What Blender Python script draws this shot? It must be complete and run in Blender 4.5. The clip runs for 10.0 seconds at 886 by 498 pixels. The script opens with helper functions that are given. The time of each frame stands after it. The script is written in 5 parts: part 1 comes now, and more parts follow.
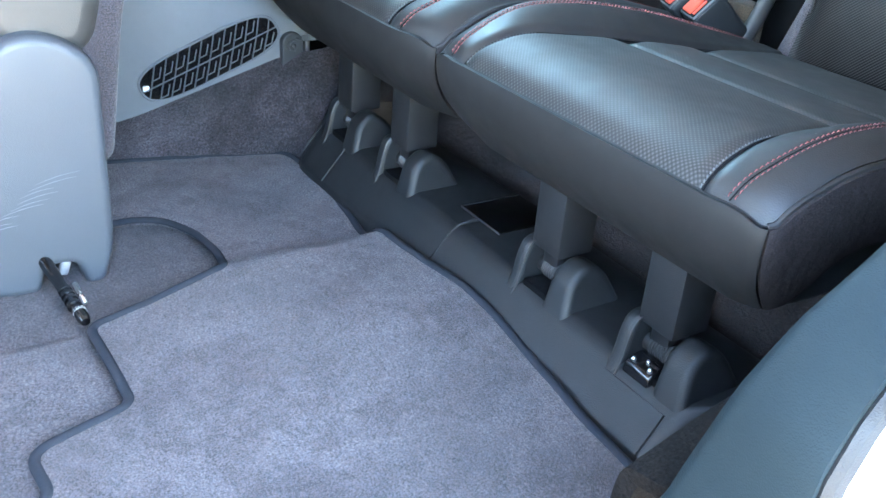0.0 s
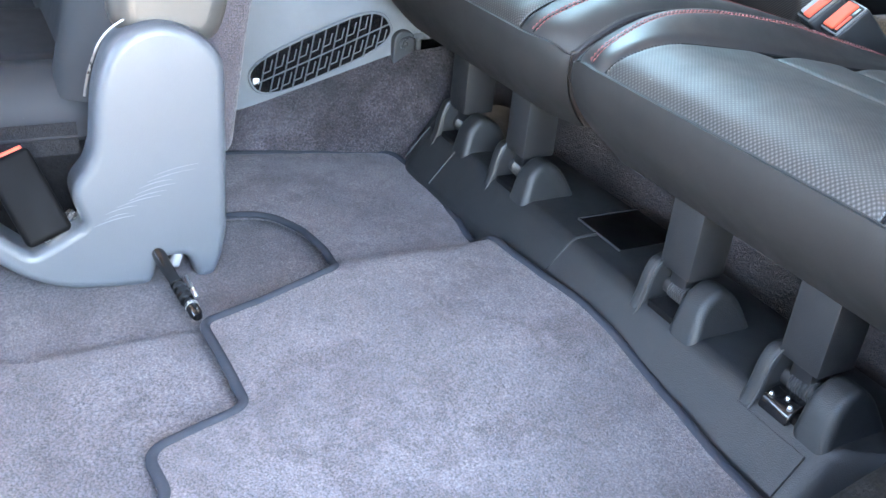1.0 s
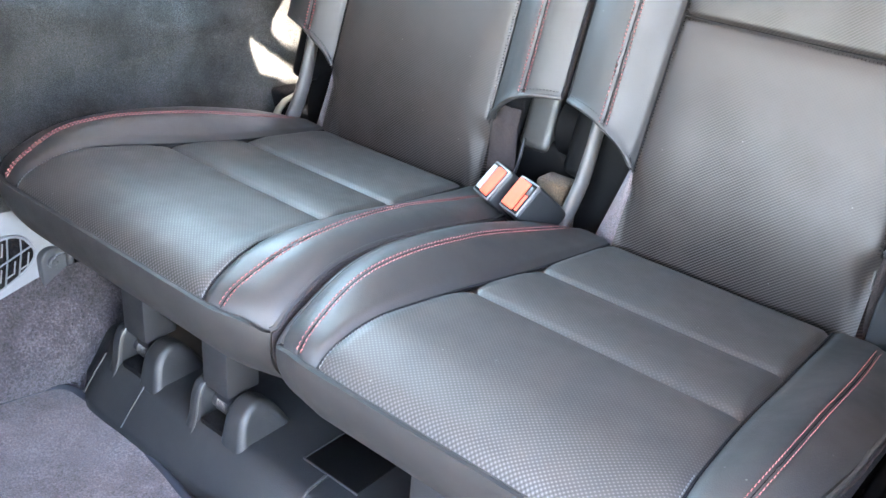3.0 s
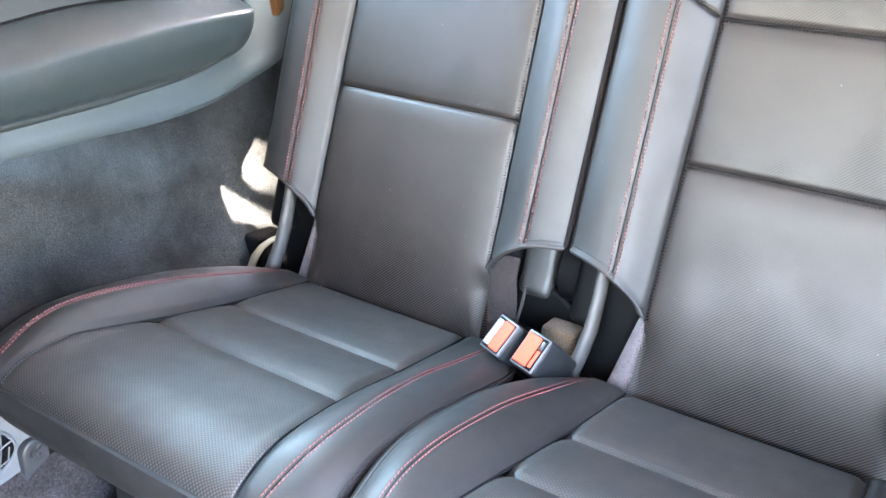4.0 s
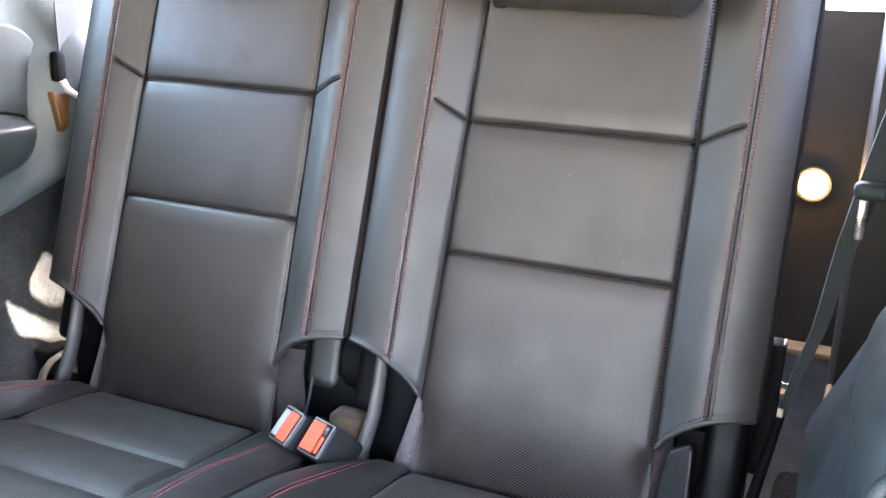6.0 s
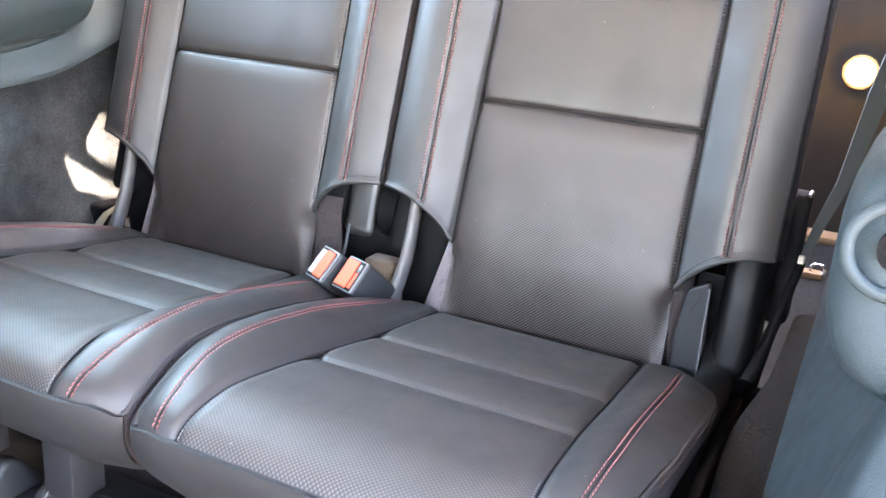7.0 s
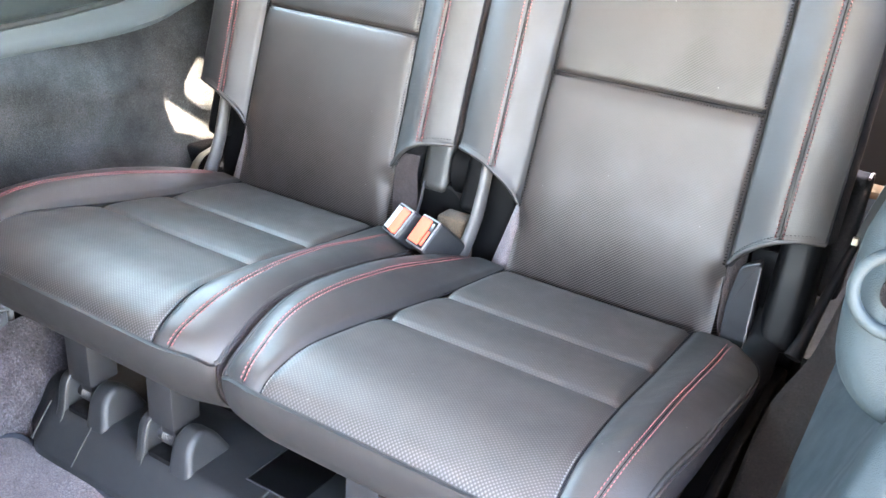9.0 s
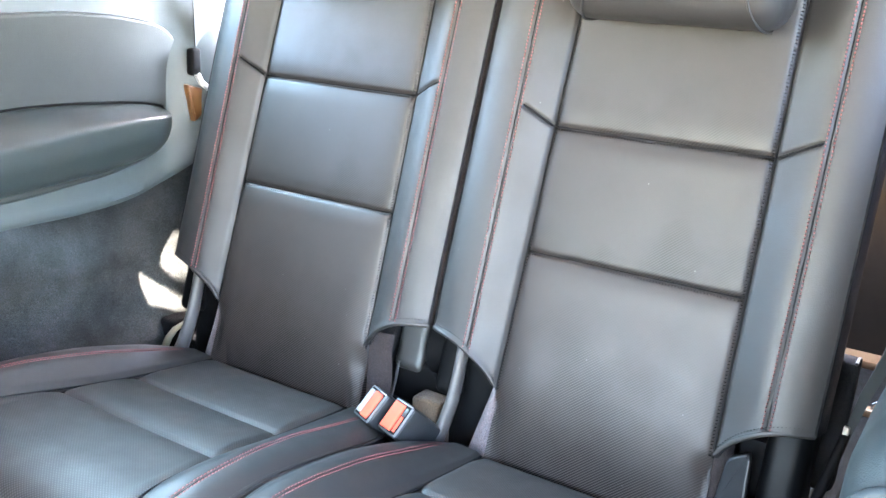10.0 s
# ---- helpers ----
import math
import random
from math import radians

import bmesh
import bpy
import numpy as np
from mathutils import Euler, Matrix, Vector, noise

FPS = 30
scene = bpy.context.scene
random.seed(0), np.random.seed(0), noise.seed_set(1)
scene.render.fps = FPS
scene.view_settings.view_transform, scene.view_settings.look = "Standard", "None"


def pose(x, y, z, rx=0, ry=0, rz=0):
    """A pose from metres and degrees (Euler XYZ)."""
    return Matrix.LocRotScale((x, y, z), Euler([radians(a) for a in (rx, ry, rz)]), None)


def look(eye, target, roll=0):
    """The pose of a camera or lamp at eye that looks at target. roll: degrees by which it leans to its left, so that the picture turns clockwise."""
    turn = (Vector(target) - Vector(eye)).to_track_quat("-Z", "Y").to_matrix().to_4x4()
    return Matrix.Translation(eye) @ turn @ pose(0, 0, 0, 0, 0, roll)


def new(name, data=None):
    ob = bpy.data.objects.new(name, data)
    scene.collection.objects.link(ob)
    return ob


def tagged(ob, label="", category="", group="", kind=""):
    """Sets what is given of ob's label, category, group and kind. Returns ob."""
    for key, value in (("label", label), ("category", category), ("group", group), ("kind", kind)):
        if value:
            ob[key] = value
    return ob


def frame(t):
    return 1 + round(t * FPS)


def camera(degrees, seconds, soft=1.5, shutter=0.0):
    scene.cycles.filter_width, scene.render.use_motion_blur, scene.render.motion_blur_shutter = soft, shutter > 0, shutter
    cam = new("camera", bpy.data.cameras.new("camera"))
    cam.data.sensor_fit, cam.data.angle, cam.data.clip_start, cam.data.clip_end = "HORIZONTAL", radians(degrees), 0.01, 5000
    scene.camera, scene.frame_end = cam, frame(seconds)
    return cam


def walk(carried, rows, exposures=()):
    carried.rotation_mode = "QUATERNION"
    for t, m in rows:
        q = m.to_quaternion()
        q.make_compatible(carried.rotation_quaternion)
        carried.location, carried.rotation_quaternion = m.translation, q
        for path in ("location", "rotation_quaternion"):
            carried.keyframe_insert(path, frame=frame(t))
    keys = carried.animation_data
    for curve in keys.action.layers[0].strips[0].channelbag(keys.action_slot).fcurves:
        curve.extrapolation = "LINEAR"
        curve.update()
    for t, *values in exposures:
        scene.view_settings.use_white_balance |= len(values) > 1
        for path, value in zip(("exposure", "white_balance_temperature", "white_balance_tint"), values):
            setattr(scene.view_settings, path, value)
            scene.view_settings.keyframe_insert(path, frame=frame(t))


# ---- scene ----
cam = camera(51.1, 10.0)
PATH = [
    (0, (0.857, -0.52, 0.652), (-0.614, 0.464, -0.279), 4.8),
    (0.5, (0.864, -0.557, 0.652), (-0.657, 0.344, -0.284), 5.8),
    (1, (0.792, -0.559, 0.642), (-0.74, 0.313, -0.303), 6.1),
    (1.5, (0.718, -0.546, 0.648), (-0.766, 0.405, -0.297), 5.7),
    (2, (0.658, -0.525, 0.688), (-0.709, 0.589, -0.255), 5.6),
    (2.5, (0.614, -0.497, 0.781), (-0.61, 0.762, -0.175), 5.3),
    (3, (0.588, -0.472, 0.859), (-0.504, 0.931, -0.057), 4.8),
    (3.2, (0.569, -0.466, 0.875), (-0.482, 0.993, -0.001), 4.5),
    (4.3, (0.443, -0.483, 0.976), (-0.561, 1.092, 0.263), 2.5),
    (4.5, (0.446, -0.490, 0.999), (-0.546, 1.117, 0.337), 2.4),
    (4.8, (0.456, -0.493, 0.984), (-0.486, 1.177, 0.404), 2.9),
    (5, (0.472, -0.489, 0.984), (-0.422, 1.212, 0.43), 2.8),
    (5.5, (0.52, -0.473, 0.98), (-0.268, 1.284, 0.442), 2.6),
    (5.7, (0.541, -0.482, 0.968), (-0.215, 1.296, 0.449), 2.5),
    (6.8, (0.602, -0.554, 0.845), (-0.191, 1.187, 0.263), 3.9),
    (7, (0.623, -0.557, 0.829), (-0.215, 1.142, 0.188), 3.7),
    (7.5, (0.644, -0.579, 0.82), (-0.22, 1.045, 0.035), 4.3),
    (8, (0.644, -0.593, 0.841), (-0.256, 0.977, -0.011), 4.3),
    (8.5, (0.65, -0.593, 0.889), (-0.28, 0.951, 0.023), 4.2),
    (9, (0.661, -0.588, 0.93), (-0.288, 0.957, 0.087), 3.9),
    (9.5, (0.663, -0.573, 0.976), (-0.321, 1.021, 0.275), 3.4),
    (10, (0.654, -0.525, 0.968), (-0.361, 1.105, 0.412), 3.4),
]
LIGHT = [(0, 6.38, 6540, 5), (0.5, 6.68, 6920, 7), (1, 6.73, 7220, 11), (1.5, 6.83, 7370, 13), (2, 7.18, 7560, 16), (2.5, 7.43, 7720, 17), (4.5, 7.58, 7370, 17), (5.5, 6.63, 7460, 19), (7, 7.48, 8000, 21), (7.5, 7.70, 8130, 20.5), (8, 7.80, 8260, 20), (9, 7.78, 8050, 18), (9.5, 7.73, 7760, 17), (10, 7.43, 7220, 14)]
walk(cam, [(t, look(eye, target, roll)) for t, eye, target, roll in PATH], LIGHT)

# world: open daylight, one sun from behind the vehicle
SUN_DIR = Vector((-0.20, -0.62, -0.76)).normalized()
world = bpy.data.worlds.new("sky")
scene.world = world
world.use_nodes = True
wn = world.node_tree.nodes
sky = wn.new("ShaderNodeTexSky")
sky.sky_type = "NISHITA"
sky.sun_disc = False
sky.sun_elevation = math.asin(-SUN_DIR.z)
sky.sun_rotation = math.atan2(-SUN_DIR.x, -SUN_DIR.y)
world.node_tree.links.new(sky.outputs["Color"], wn["Background"].inputs["Color"])
wn["Background"].inputs["Strength"].default_value = 0.15
sun = new("sun", bpy.data.lights.new("sun", "SUN"))
sun.data.energy, sun.data.angle, sun.data.color = 4.0, radians(0.5), (1.0, 0.95, 0.88)
sun.matrix_world = look((0, 0, 5), Vector((0, 0, 5)) + SUN_DIR)
# added area lamp boosting sky light through the unseen far quarter window
window_fill = new("window_fill", bpy.data.lights.new("window_fill", "AREA"))
window_fill.data.shape, window_fill.data.size, window_fill.data.size_y = "RECTANGLE", 0.52, 0.20
window_fill.data.energy, window_fill.data.color = 0.35, (0.38, 0.70, 1.0)
window_fill.data.spread = radians(84)
window_fill.matrix_world = look((-0.83, 0.27, 1.055), (-0.30, 0.18, 0.40))

# ---------------------------------------------------------------- materials


class Nodes:
    """A material with a principled surface and a few short cuts."""

    def __init__(self, name, rough=0.5, metal=0.0, spec=0.5):
        self.mat = bpy.data.materials.new(name)
        self.mat.use_nodes = True
        self.tree = self.mat.node_tree
        self.bsdf = self.tree.nodes["Principled BSDF"]
        self.put("Roughness", rough)
        self.put("Metallic", metal)
        self.put("Specular IOR Level", spec)
        self.coord = self.add("ShaderNodeTexCoord")

    def add(self, kind, **values):
        node = self.tree.nodes.new(kind)
        for key, value in values.items():
            node.inputs[key].default_value = value
        return node

    def put(self, socket, value):
        self.bsdf.inputs[socket].default_value = value

    def link(self, a, b):
        self.tree.links.new(a, b)

    def noise(self, scale, detail=4.0, rough=0.6, space="Object"):
        n = self.add("ShaderNodeTexNoise", Scale=scale, Detail=detail, Roughness=rough)
        self.link(self.coord.outputs[space], n.inputs["Vector"])
        return n.outputs["Fac"]

    def voronoi(self, scale, space="Object"):
        n = self.add("ShaderNodeTexVoronoi", Scale=scale)
        n.feature = "F1"
        self.link(self.coord.outputs[space], n.inputs["Vector"])
        return n.outputs["Distance"]

    def ramp(self, fac, stops):
        n = self.add("ShaderNodeValToRGB")
        els = n.color_ramp.elements
        while len(els) < len(stops):
            els.new(0.5)
        for e, (p, c) in zip(els, stops):
            e.position, e.color = p, (*c, 1) if len(c) == 3 else c
        self.link(fac, n.inputs["Fac"])
        return n.outputs["Color"]

    def maths(self, op, a, b=None, c=None):
        n = self.add("ShaderNodeMath")
        n.operation = op
        for i, v in enumerate((a, b, c)):
            if v is None:
                continue
            if isinstance(v, (int, float)):
                n.inputs[i].default_value = v
            else:
                self.link(v, n.inputs[i])
        return n.outputs[0]

    def mix(self, fac, a, b):
        n = self.add("ShaderNodeMix")
        n.data_type = "RGBA"
        for i, v in ((0, fac), (6, a), (7, b)):
            if isinstance(v, (int, float)):
                n.inputs[i].default_value = v
            elif isinstance(v, tuple):
                n.inputs[i].default_value = (*v, 1)
            else:
                self.link(v, n.inputs[i])
        return n.outputs[2]

    def base(self, colour):
        if isinstance(colour, tuple):
            self.put("Base Color", (*colour, 1))
        else:
            self.link(colour, self.bsdf.inputs["Base Color"])

    def bump(self, height, strength, dist, after=None):
        n = self.add("ShaderNodeBump", Strength=strength, Distance=dist)
        self.link(height, n.inputs["Height"])
        if after is not None:
            self.link(after, n.inputs["Normal"])
        self.link(n.outputs["Normal"], self.bsdf.inputs["Normal"])
        return n.outputs["Normal"]

    def rough(self, value):
        self.link(value, self.bsdf.inputs["Roughness"])

    def remap(self, value, a, b, c, d):
        n = self.add("ShaderNodeMapRange")
        for i, v in enumerate((a, b, c, d)):
            n.inputs[i + 1].default_value = v
        self.link(value, n.inputs[0])
        return n.outputs[0]


def leather(name, colour, rough=0.42, holes=0.0, pitch=0.005, dot_colour=(0.24, 0.24, 0.25), spec=0.44, dot=0.22, ribs=0.0, beads=0.0, reach=0.19):
    """Grained leather; holes: how strongly the perforations show; ribs: dark slanting rows, darkest at the panel's
    foot, shade put into the colour; beads: dark ground round the dots, darkest on the front roll.
    """
    m = Nodes(name, rough, spec=spec)
    dark = tuple(c * 0.75 for c in colour)
    tone = m.mix(m.noise(9, 3), dark, colour)
    grain = m.voronoi(650)
    fine = m.noise(1400, 2)
    cloud = m.noise(25, 5)
    m.rough(m.remap(cloud, 0.3, 0.7, rough - 0.05, rough + 0.07))
    nrm = m.bump(grain, 0.16, 0.0005)
    nrm = m.bump(fine, 0.12, 0.0004, nrm)
    if holes:
        uv = m.add("ShaderNodeUVMap")
        best = None
        for shift in (0.0, 0.5):
            mp = m.add("ShaderNodeMapping", Scale=(1 / pitch, 1 / (pitch * 0.85), 1), Location=(shift, shift, 0))
            m.link(uv.outputs["UV"], mp.inputs["Vector"])
            fr = m.add("ShaderNodeVectorMath")
            fr.operation = "FRACTION"
            m.link(mp.outputs["Vector"], fr.inputs[0])
            sub = m.add("ShaderNodeVectorMath")
            sub.operation = "SUBTRACT"
            sub.inputs[1].default_value = (0.5, 0.5, 0)
            m.link(fr.outputs[0], sub.inputs[0])
            ln = m.add("ShaderNodeVectorMath")
            ln.operation = "LENGTH"
            m.link(sub.outputs[0], ln.inputs[0])
            best = ln.outputs["Value"] if best is None else m.maths("MINIMUM", best, ln.outputs["Value"])
        dot = m.remap(best, dot - 0.10, dot, 1.0, 0.0)
        tone = m.mix(m.maths("MULTIPLY", dot, holes), tone, dot_colour)
        m.bump(dot, -0.28, 0.001, nrm)
        if dot_colour[0] < 0.005:
            m.link(m.remap(dot, 0.0, 1.0, 0.36, 0.10), m.bsdf.inputs["Specular IOR Level"])
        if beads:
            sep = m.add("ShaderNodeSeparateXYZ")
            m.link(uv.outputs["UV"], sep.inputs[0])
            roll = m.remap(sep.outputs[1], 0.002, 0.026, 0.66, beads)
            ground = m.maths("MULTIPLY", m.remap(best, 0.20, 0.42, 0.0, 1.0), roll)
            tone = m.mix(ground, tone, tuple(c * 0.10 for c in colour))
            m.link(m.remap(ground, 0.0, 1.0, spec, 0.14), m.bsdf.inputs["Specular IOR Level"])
        if ribs:
            sep = m.add("ShaderNodeSeparateXYZ")
            m.link(uv.outputs["UV"], sep.inputs[0])
            run = m.maths("MULTIPLY", m.maths("SUBTRACT", m.maths("MULTIPLY", sep.outputs[0], 0.85), sep.outputs[1]), 1 / (pitch * 0.85))
            wave = m.maths("ABSOLUTE", m.maths("SUBTRACT", m.maths("FRACT", run), 0.5))
            row = m.remap(wave, 0.10, 0.34, 0.0, 1.0)
            # rows painted darker towards the foot for the way light falls there
            foot_shade = m.remap(m.maths("ADD", sep.outputs[1], m.remap(m.noise(11, 3), 0.3, 0.7, -0.05, 0.05)), -0.01, reach, ribs, 0.0)
            row = m.maths("MULTIPLY", row, foot_shade)
            tone = m.mix(row, tone, tuple(c * 0.06 for c in colour))
            # paler specks between the rows, fading out upwards with them
            worn = m.maths("MULTIPLY", m.maths("MULTIPLY", m.remap(best, 0.30, 0.42, 0.0, 1.0), foot_shade), 0.5)
            tone = m.mix(worn, tone, tuple(c * 3.0 for c in colour))
            m.link(m.remap(row, 0.0, 1.0, spec, 0.02), m.bsdf.inputs["Specular IOR Level"])
    # a few specks of lint
    speck = m.remap(m.voronoi(28), 0.018, 0.030, 0.5, 0.0)
    m.base(m.mix(speck, tone, (0.12, 0.12, 0.115)))
    return m.mat


def plastic(name, colour, rough=0.5, grain=0.35, wear=0.1, scale=900, spec=0.38):
    """Moulded plastic with a fine grain and a few scuffs."""
    m = Nodes(name, rough, spec=spec)
    light = tuple(min(1, c * 1.25 + 0.01) for c in colour)
    scuff = m.ramp(m.noise(14, 8, 0.75), [(0.55, (0, 0, 0)), (0.75, (1, 1, 1))])
    m.base(m.mix(m.maths("MULTIPLY", scuff, wear), colour, light))
    m.rough(m.remap(m.noise(30, 5), 0.3, 0.7, rough - 0.06, rough + 0.08))
    m.bump(m.voronoi(scale), grain, 0.0005)
    return m.mat


def carpet(name, colour, pile=260.0, depth=0.004, patch=0.5, stain=0.0):
    """Short needled pile: clumped tufts, flecks of mixed fibres, brushed patches and dull stains."""
    m = Nodes(name, 0.95, spec=0.08)
    a = tuple(c * (1 - 0.6 * patch) for c in colour)
    b = tuple(min(1, c * (1 + 0.6 * patch)) for c in colour)
    brushed = m.ramp(m.noise(8, 6, 0.65), [(0.34, a), (0.66, b)])
    if stain:
        spots = m.ramp(m.noise(17, 5, 0.7), [(0.48, (0, 0, 0)), (0.60, (1, 1, 1))])
        brushed = m.mix(m.maths("MULTIPLY", spots, stain), brushed, tuple(c * k for c, k in zip(colour, (0.50, 0.45, 0.45))))
        smears = m.ramp(m.noise(5.5, 7, 0.72), [(0.54, (0, 0, 0)), (0.64, (1, 1, 1))])
        brushed = m.mix(m.maths("MULTIPLY", smears, stain * 0.8), brushed, tuple(c * k for c, k in zip(colour, (0.52, 0.46, 0.48))))
    tuft = m.noise(pile, 6, 0.75)
    fleck = m.ramp(tuft, [(0.36, (0.22, 0.22, 0.24)), (0.5, (0.95, 0.95, 0.95)), (0.64, (1.95, 1.90, 1.90))])
    mul = m.add("ShaderNodeMix")
    mul.data_type, mul.blend_type = "RGBA", "MULTIPLY"
    mul.inputs[0].default_value = 0.95
    m.link(brushed, mul.inputs[6])
    m.link(fleck, mul.inputs[7])
    fibre = m.ramp(m.noise(pile * 0.55, 3, 0.7), [(0.40, (0.94, 0.98, 1.06)), (0.60, (1.06, 0.99, 0.98))])
    hue = m.add("ShaderNodeMix")
    hue.data_type, hue.blend_type = "RGBA", "MULTIPLY"
    hue.inputs[0].default_value = 1.0
    m.link(mul.outputs[2], hue.inputs[6])
    m.link(fibre, hue.inputs[7])
    m.base(hue.outputs[2])
    m.put("Sheen Weight", 0.12 if colour[0] > 0.025 else 0.0)
    m.put("Sheen Roughness", 0.5)
    nrm = m.bump(tuft, 0.9, depth)
    m.bump(m.noise(45, 4), 0.35, 0.01, nrm)
    return m.mat


def metal(name, colour, rough=0.3):
    m = Nodes(name, rough, 1.0)
    m.base(m.mix(m.noise(120, 4), tuple(c * 0.8 for c in colour), colour))
    m.rough(m.remap(m.noise(60, 5), 0.3, 0.7, rough - 0.1, rough + 0.15))
    return m.mat


def plain(name, colour, rough=0.5, metallic=0.0, emit=None, power=0.0):
    m = Nodes(name, rough, metallic, 0.2 if rough > 0.6 else 0.5)
    m.base(m.mix(m.noise(40, 4), tuple(c * 0.9 for c in colour), colour))
    if emit:
        m.put("Emission Color", (*emit, 1))
        m.put("Emission Strength", power)
    return m.mat


LEATHER = leather("black_leather", (0.0134, 0.0126, 0.0126), 0.53, spec=0.37)
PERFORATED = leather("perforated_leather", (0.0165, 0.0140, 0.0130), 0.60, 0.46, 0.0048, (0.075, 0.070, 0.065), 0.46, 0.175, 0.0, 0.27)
PERFORATED_BACK = leather("fine_perforated_leather", (0.0160, 0.0122, 0.0112), 0.50, 0.30, 0.0046, (0.002, 0.002, 0.002), 0.36, 0.25, 0.85, 0.0, 0.21)
FINE_BACK = leather("faintly_perforated_leather", (0.0122, 0.0100, 0.0095), 0.50, 0.36, 0.0045, (0.003, 0.003, 0.003), 0.36, 0.22, 0.35, 0.0, 0.05)
# seat leather darkened and dulled to paint the shade on the front skirts
SKIRT_SHADED = leather("shaded_skirt_leather", (0.0100, 0.0094, 0.0094), 0.60, spec=0.28)
SIDE_CLOTH = carpet("mauve_side_cloth", (0.021, 0.0178, 0.0178), 800, 0.0008, 0.25)
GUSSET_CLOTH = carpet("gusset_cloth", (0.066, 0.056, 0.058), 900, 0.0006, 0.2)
# the same gusset cloth, darkened for the two gussets in shade
GUSSET_SHADED = carpet("shaded_gusset_cloth", (0.020, 0.0165, 0.016), 900, 0.0008, 0.3)
TAN_FOAM = carpet("tan_padding", (0.070, 0.050, 0.032), 500, 0.001, 0.6)
SEAT_FABRIC = carpet("seat_side_cloth", (0.009, 0.009, 0.0095), 700, 0.001, 0.2)
EDGE_GLINT = plain("edge_glint_grey", (0.075, 0.075, 0.076), 0.7)
THREAD = plain("red_thread", (0.16, 0.052, 0.050), 0.9)
SEAM = carpet("seam_shadow_cloth", (0.006, 0.006, 0.0065), 900, 0.0005, 0.1)
DARK_THREAD = plain("black_thread", (0.006, 0.006, 0.006), 0.95)
BLACK_PLASTIC = plastic("black_grained_plastic", (0.0105, 0.0112, 0.0122), 0.50, 0.4, 0.35, 900, 0.3)
GLOSS_BLACK = plastic("smooth_black_plastic", (0.008, 0.008, 0.009), 0.34, 0.05, 0.1)
BUCKLE_PLASTIC = plastic("matt_black_plastic", (0.0019, 0.0019, 0.0021), 0.62, 0.2, 0.05, 900, 0.05)
RECLINER = plastic("satin_recliner_black", (0.0014, 0.0014, 0.0016), 0.46, 0.1, 0.03, 900, 0.08)
TRAY_BLACK = plastic("tray_black", (0.0018, 0.0018, 0.002), 0.35, 0.05, 0.3, 900, 0.14)
# near-black colour that paints the shade of hollows left closed
VOID = carpet("void_black", (0.0025, 0.0025, 0.0028), 300, 0.003, 0.3)
GREY_PLASTIC = plastic("grey_grained_plastic", (0.046, 0.051, 0.058), 0.42, 0.3, 0.12)
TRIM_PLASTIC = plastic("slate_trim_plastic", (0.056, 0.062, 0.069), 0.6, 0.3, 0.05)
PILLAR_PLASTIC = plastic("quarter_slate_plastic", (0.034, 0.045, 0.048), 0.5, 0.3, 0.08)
ARMREST_SKIN = plastic("armrest_skin", (0.0140, 0.0205, 0.0215), 0.38, 0.35, 0.15, 700, 0.5)
PAD_SKIN = plastic("pad_skin", (0.0128, 0.0168, 0.0170), 0.46, 0.4, 0.2, 600, 0.45)
MAT_CARPET = carpet("floor_mat_carpet", (0.084, 0.075, 0.075), 480, 0.004, 0.45, 0.58)
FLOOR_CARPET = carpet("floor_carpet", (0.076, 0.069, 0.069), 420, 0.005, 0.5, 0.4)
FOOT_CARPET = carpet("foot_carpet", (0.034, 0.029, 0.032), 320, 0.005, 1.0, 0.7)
# brown pile darkened in its colour to deepen the shade under the seats
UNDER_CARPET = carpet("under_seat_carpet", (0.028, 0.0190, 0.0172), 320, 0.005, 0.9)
QUARTER_CARPET = carpet("quarter_carpet_pile", (0.0225, 0.0250, 0.0246), 620, 0.004, 0.8)
CARGO_CARPET = carpet("cargo_carpet", (0.0150, 0.0172, 0.0166), 420, 0.004, 0.6, 0.4)
NEAR_CARPET = carpet("ledge_carpet", (0.0098, 0.0089, 0.0082), 340, 0.006, 0.7, 0.4)
VENT_RIB = plastic("vent_rib_slate", (0.030, 0.036, 0.042), 0.5, 0.2, 0.1)
TAB_PLASTIC = plastic("dark_slate_plastic", (0.024, 0.026, 0.029), 0.42, 0.2, 0.1)
PALE_SLOT = plain("pale_slot_grey", (0.15, 0.15, 0.155), 0.5)
LOOP_STEEL = metal("dull_steel", (0.30, 0.29, 0.28), 0.32)
PIPING_GREY = plain("pale_piping", (0.045, 0.041, 0.039), 0.6)
PALE_RIM = plain("buckle_rim_grey", (0.07, 0.07, 0.073), 0.35)
BINDING = plastic("mat_binding", (0.020, 0.022, 0.027), 0.85, 0.6, 0.2, 500, 0.08)
POST_GREY = plastic("charcoal_post_plastic", (0.012, 0.0118, 0.0116), 0.45, 0.2, 0.1)
ARM_GREY = plastic("grey_arm_paint", (0.036, 0.0335, 0.0330), 0.5, 0.1, 0.1)
WARM_GREY = plastic("warm_grey_plastic", (0.052, 0.050, 0.050), 0.5, 0.1, 0.1)
STEEL = metal("bright_steel", (0.75, 0.74, 0.72), 0.25)
DARK_STEEL = metal("dark_steel", (0.06, 0.06, 0.063), 0.6)
PAINTED_STEEL = plastic("grey_painted_steel", (0.022, 0.022, 0.023), 0.42, 0.05, 0.2)
DARK_BLADE = plastic("dark_blade_paint", (0.0075, 0.0085, 0.0100), 0.45, 0.05, 0.1, 900, 0.2)
ANCHOR_CREAM = plain("dull_cream_strap", (0.15, 0.145, 0.105), 0.5)
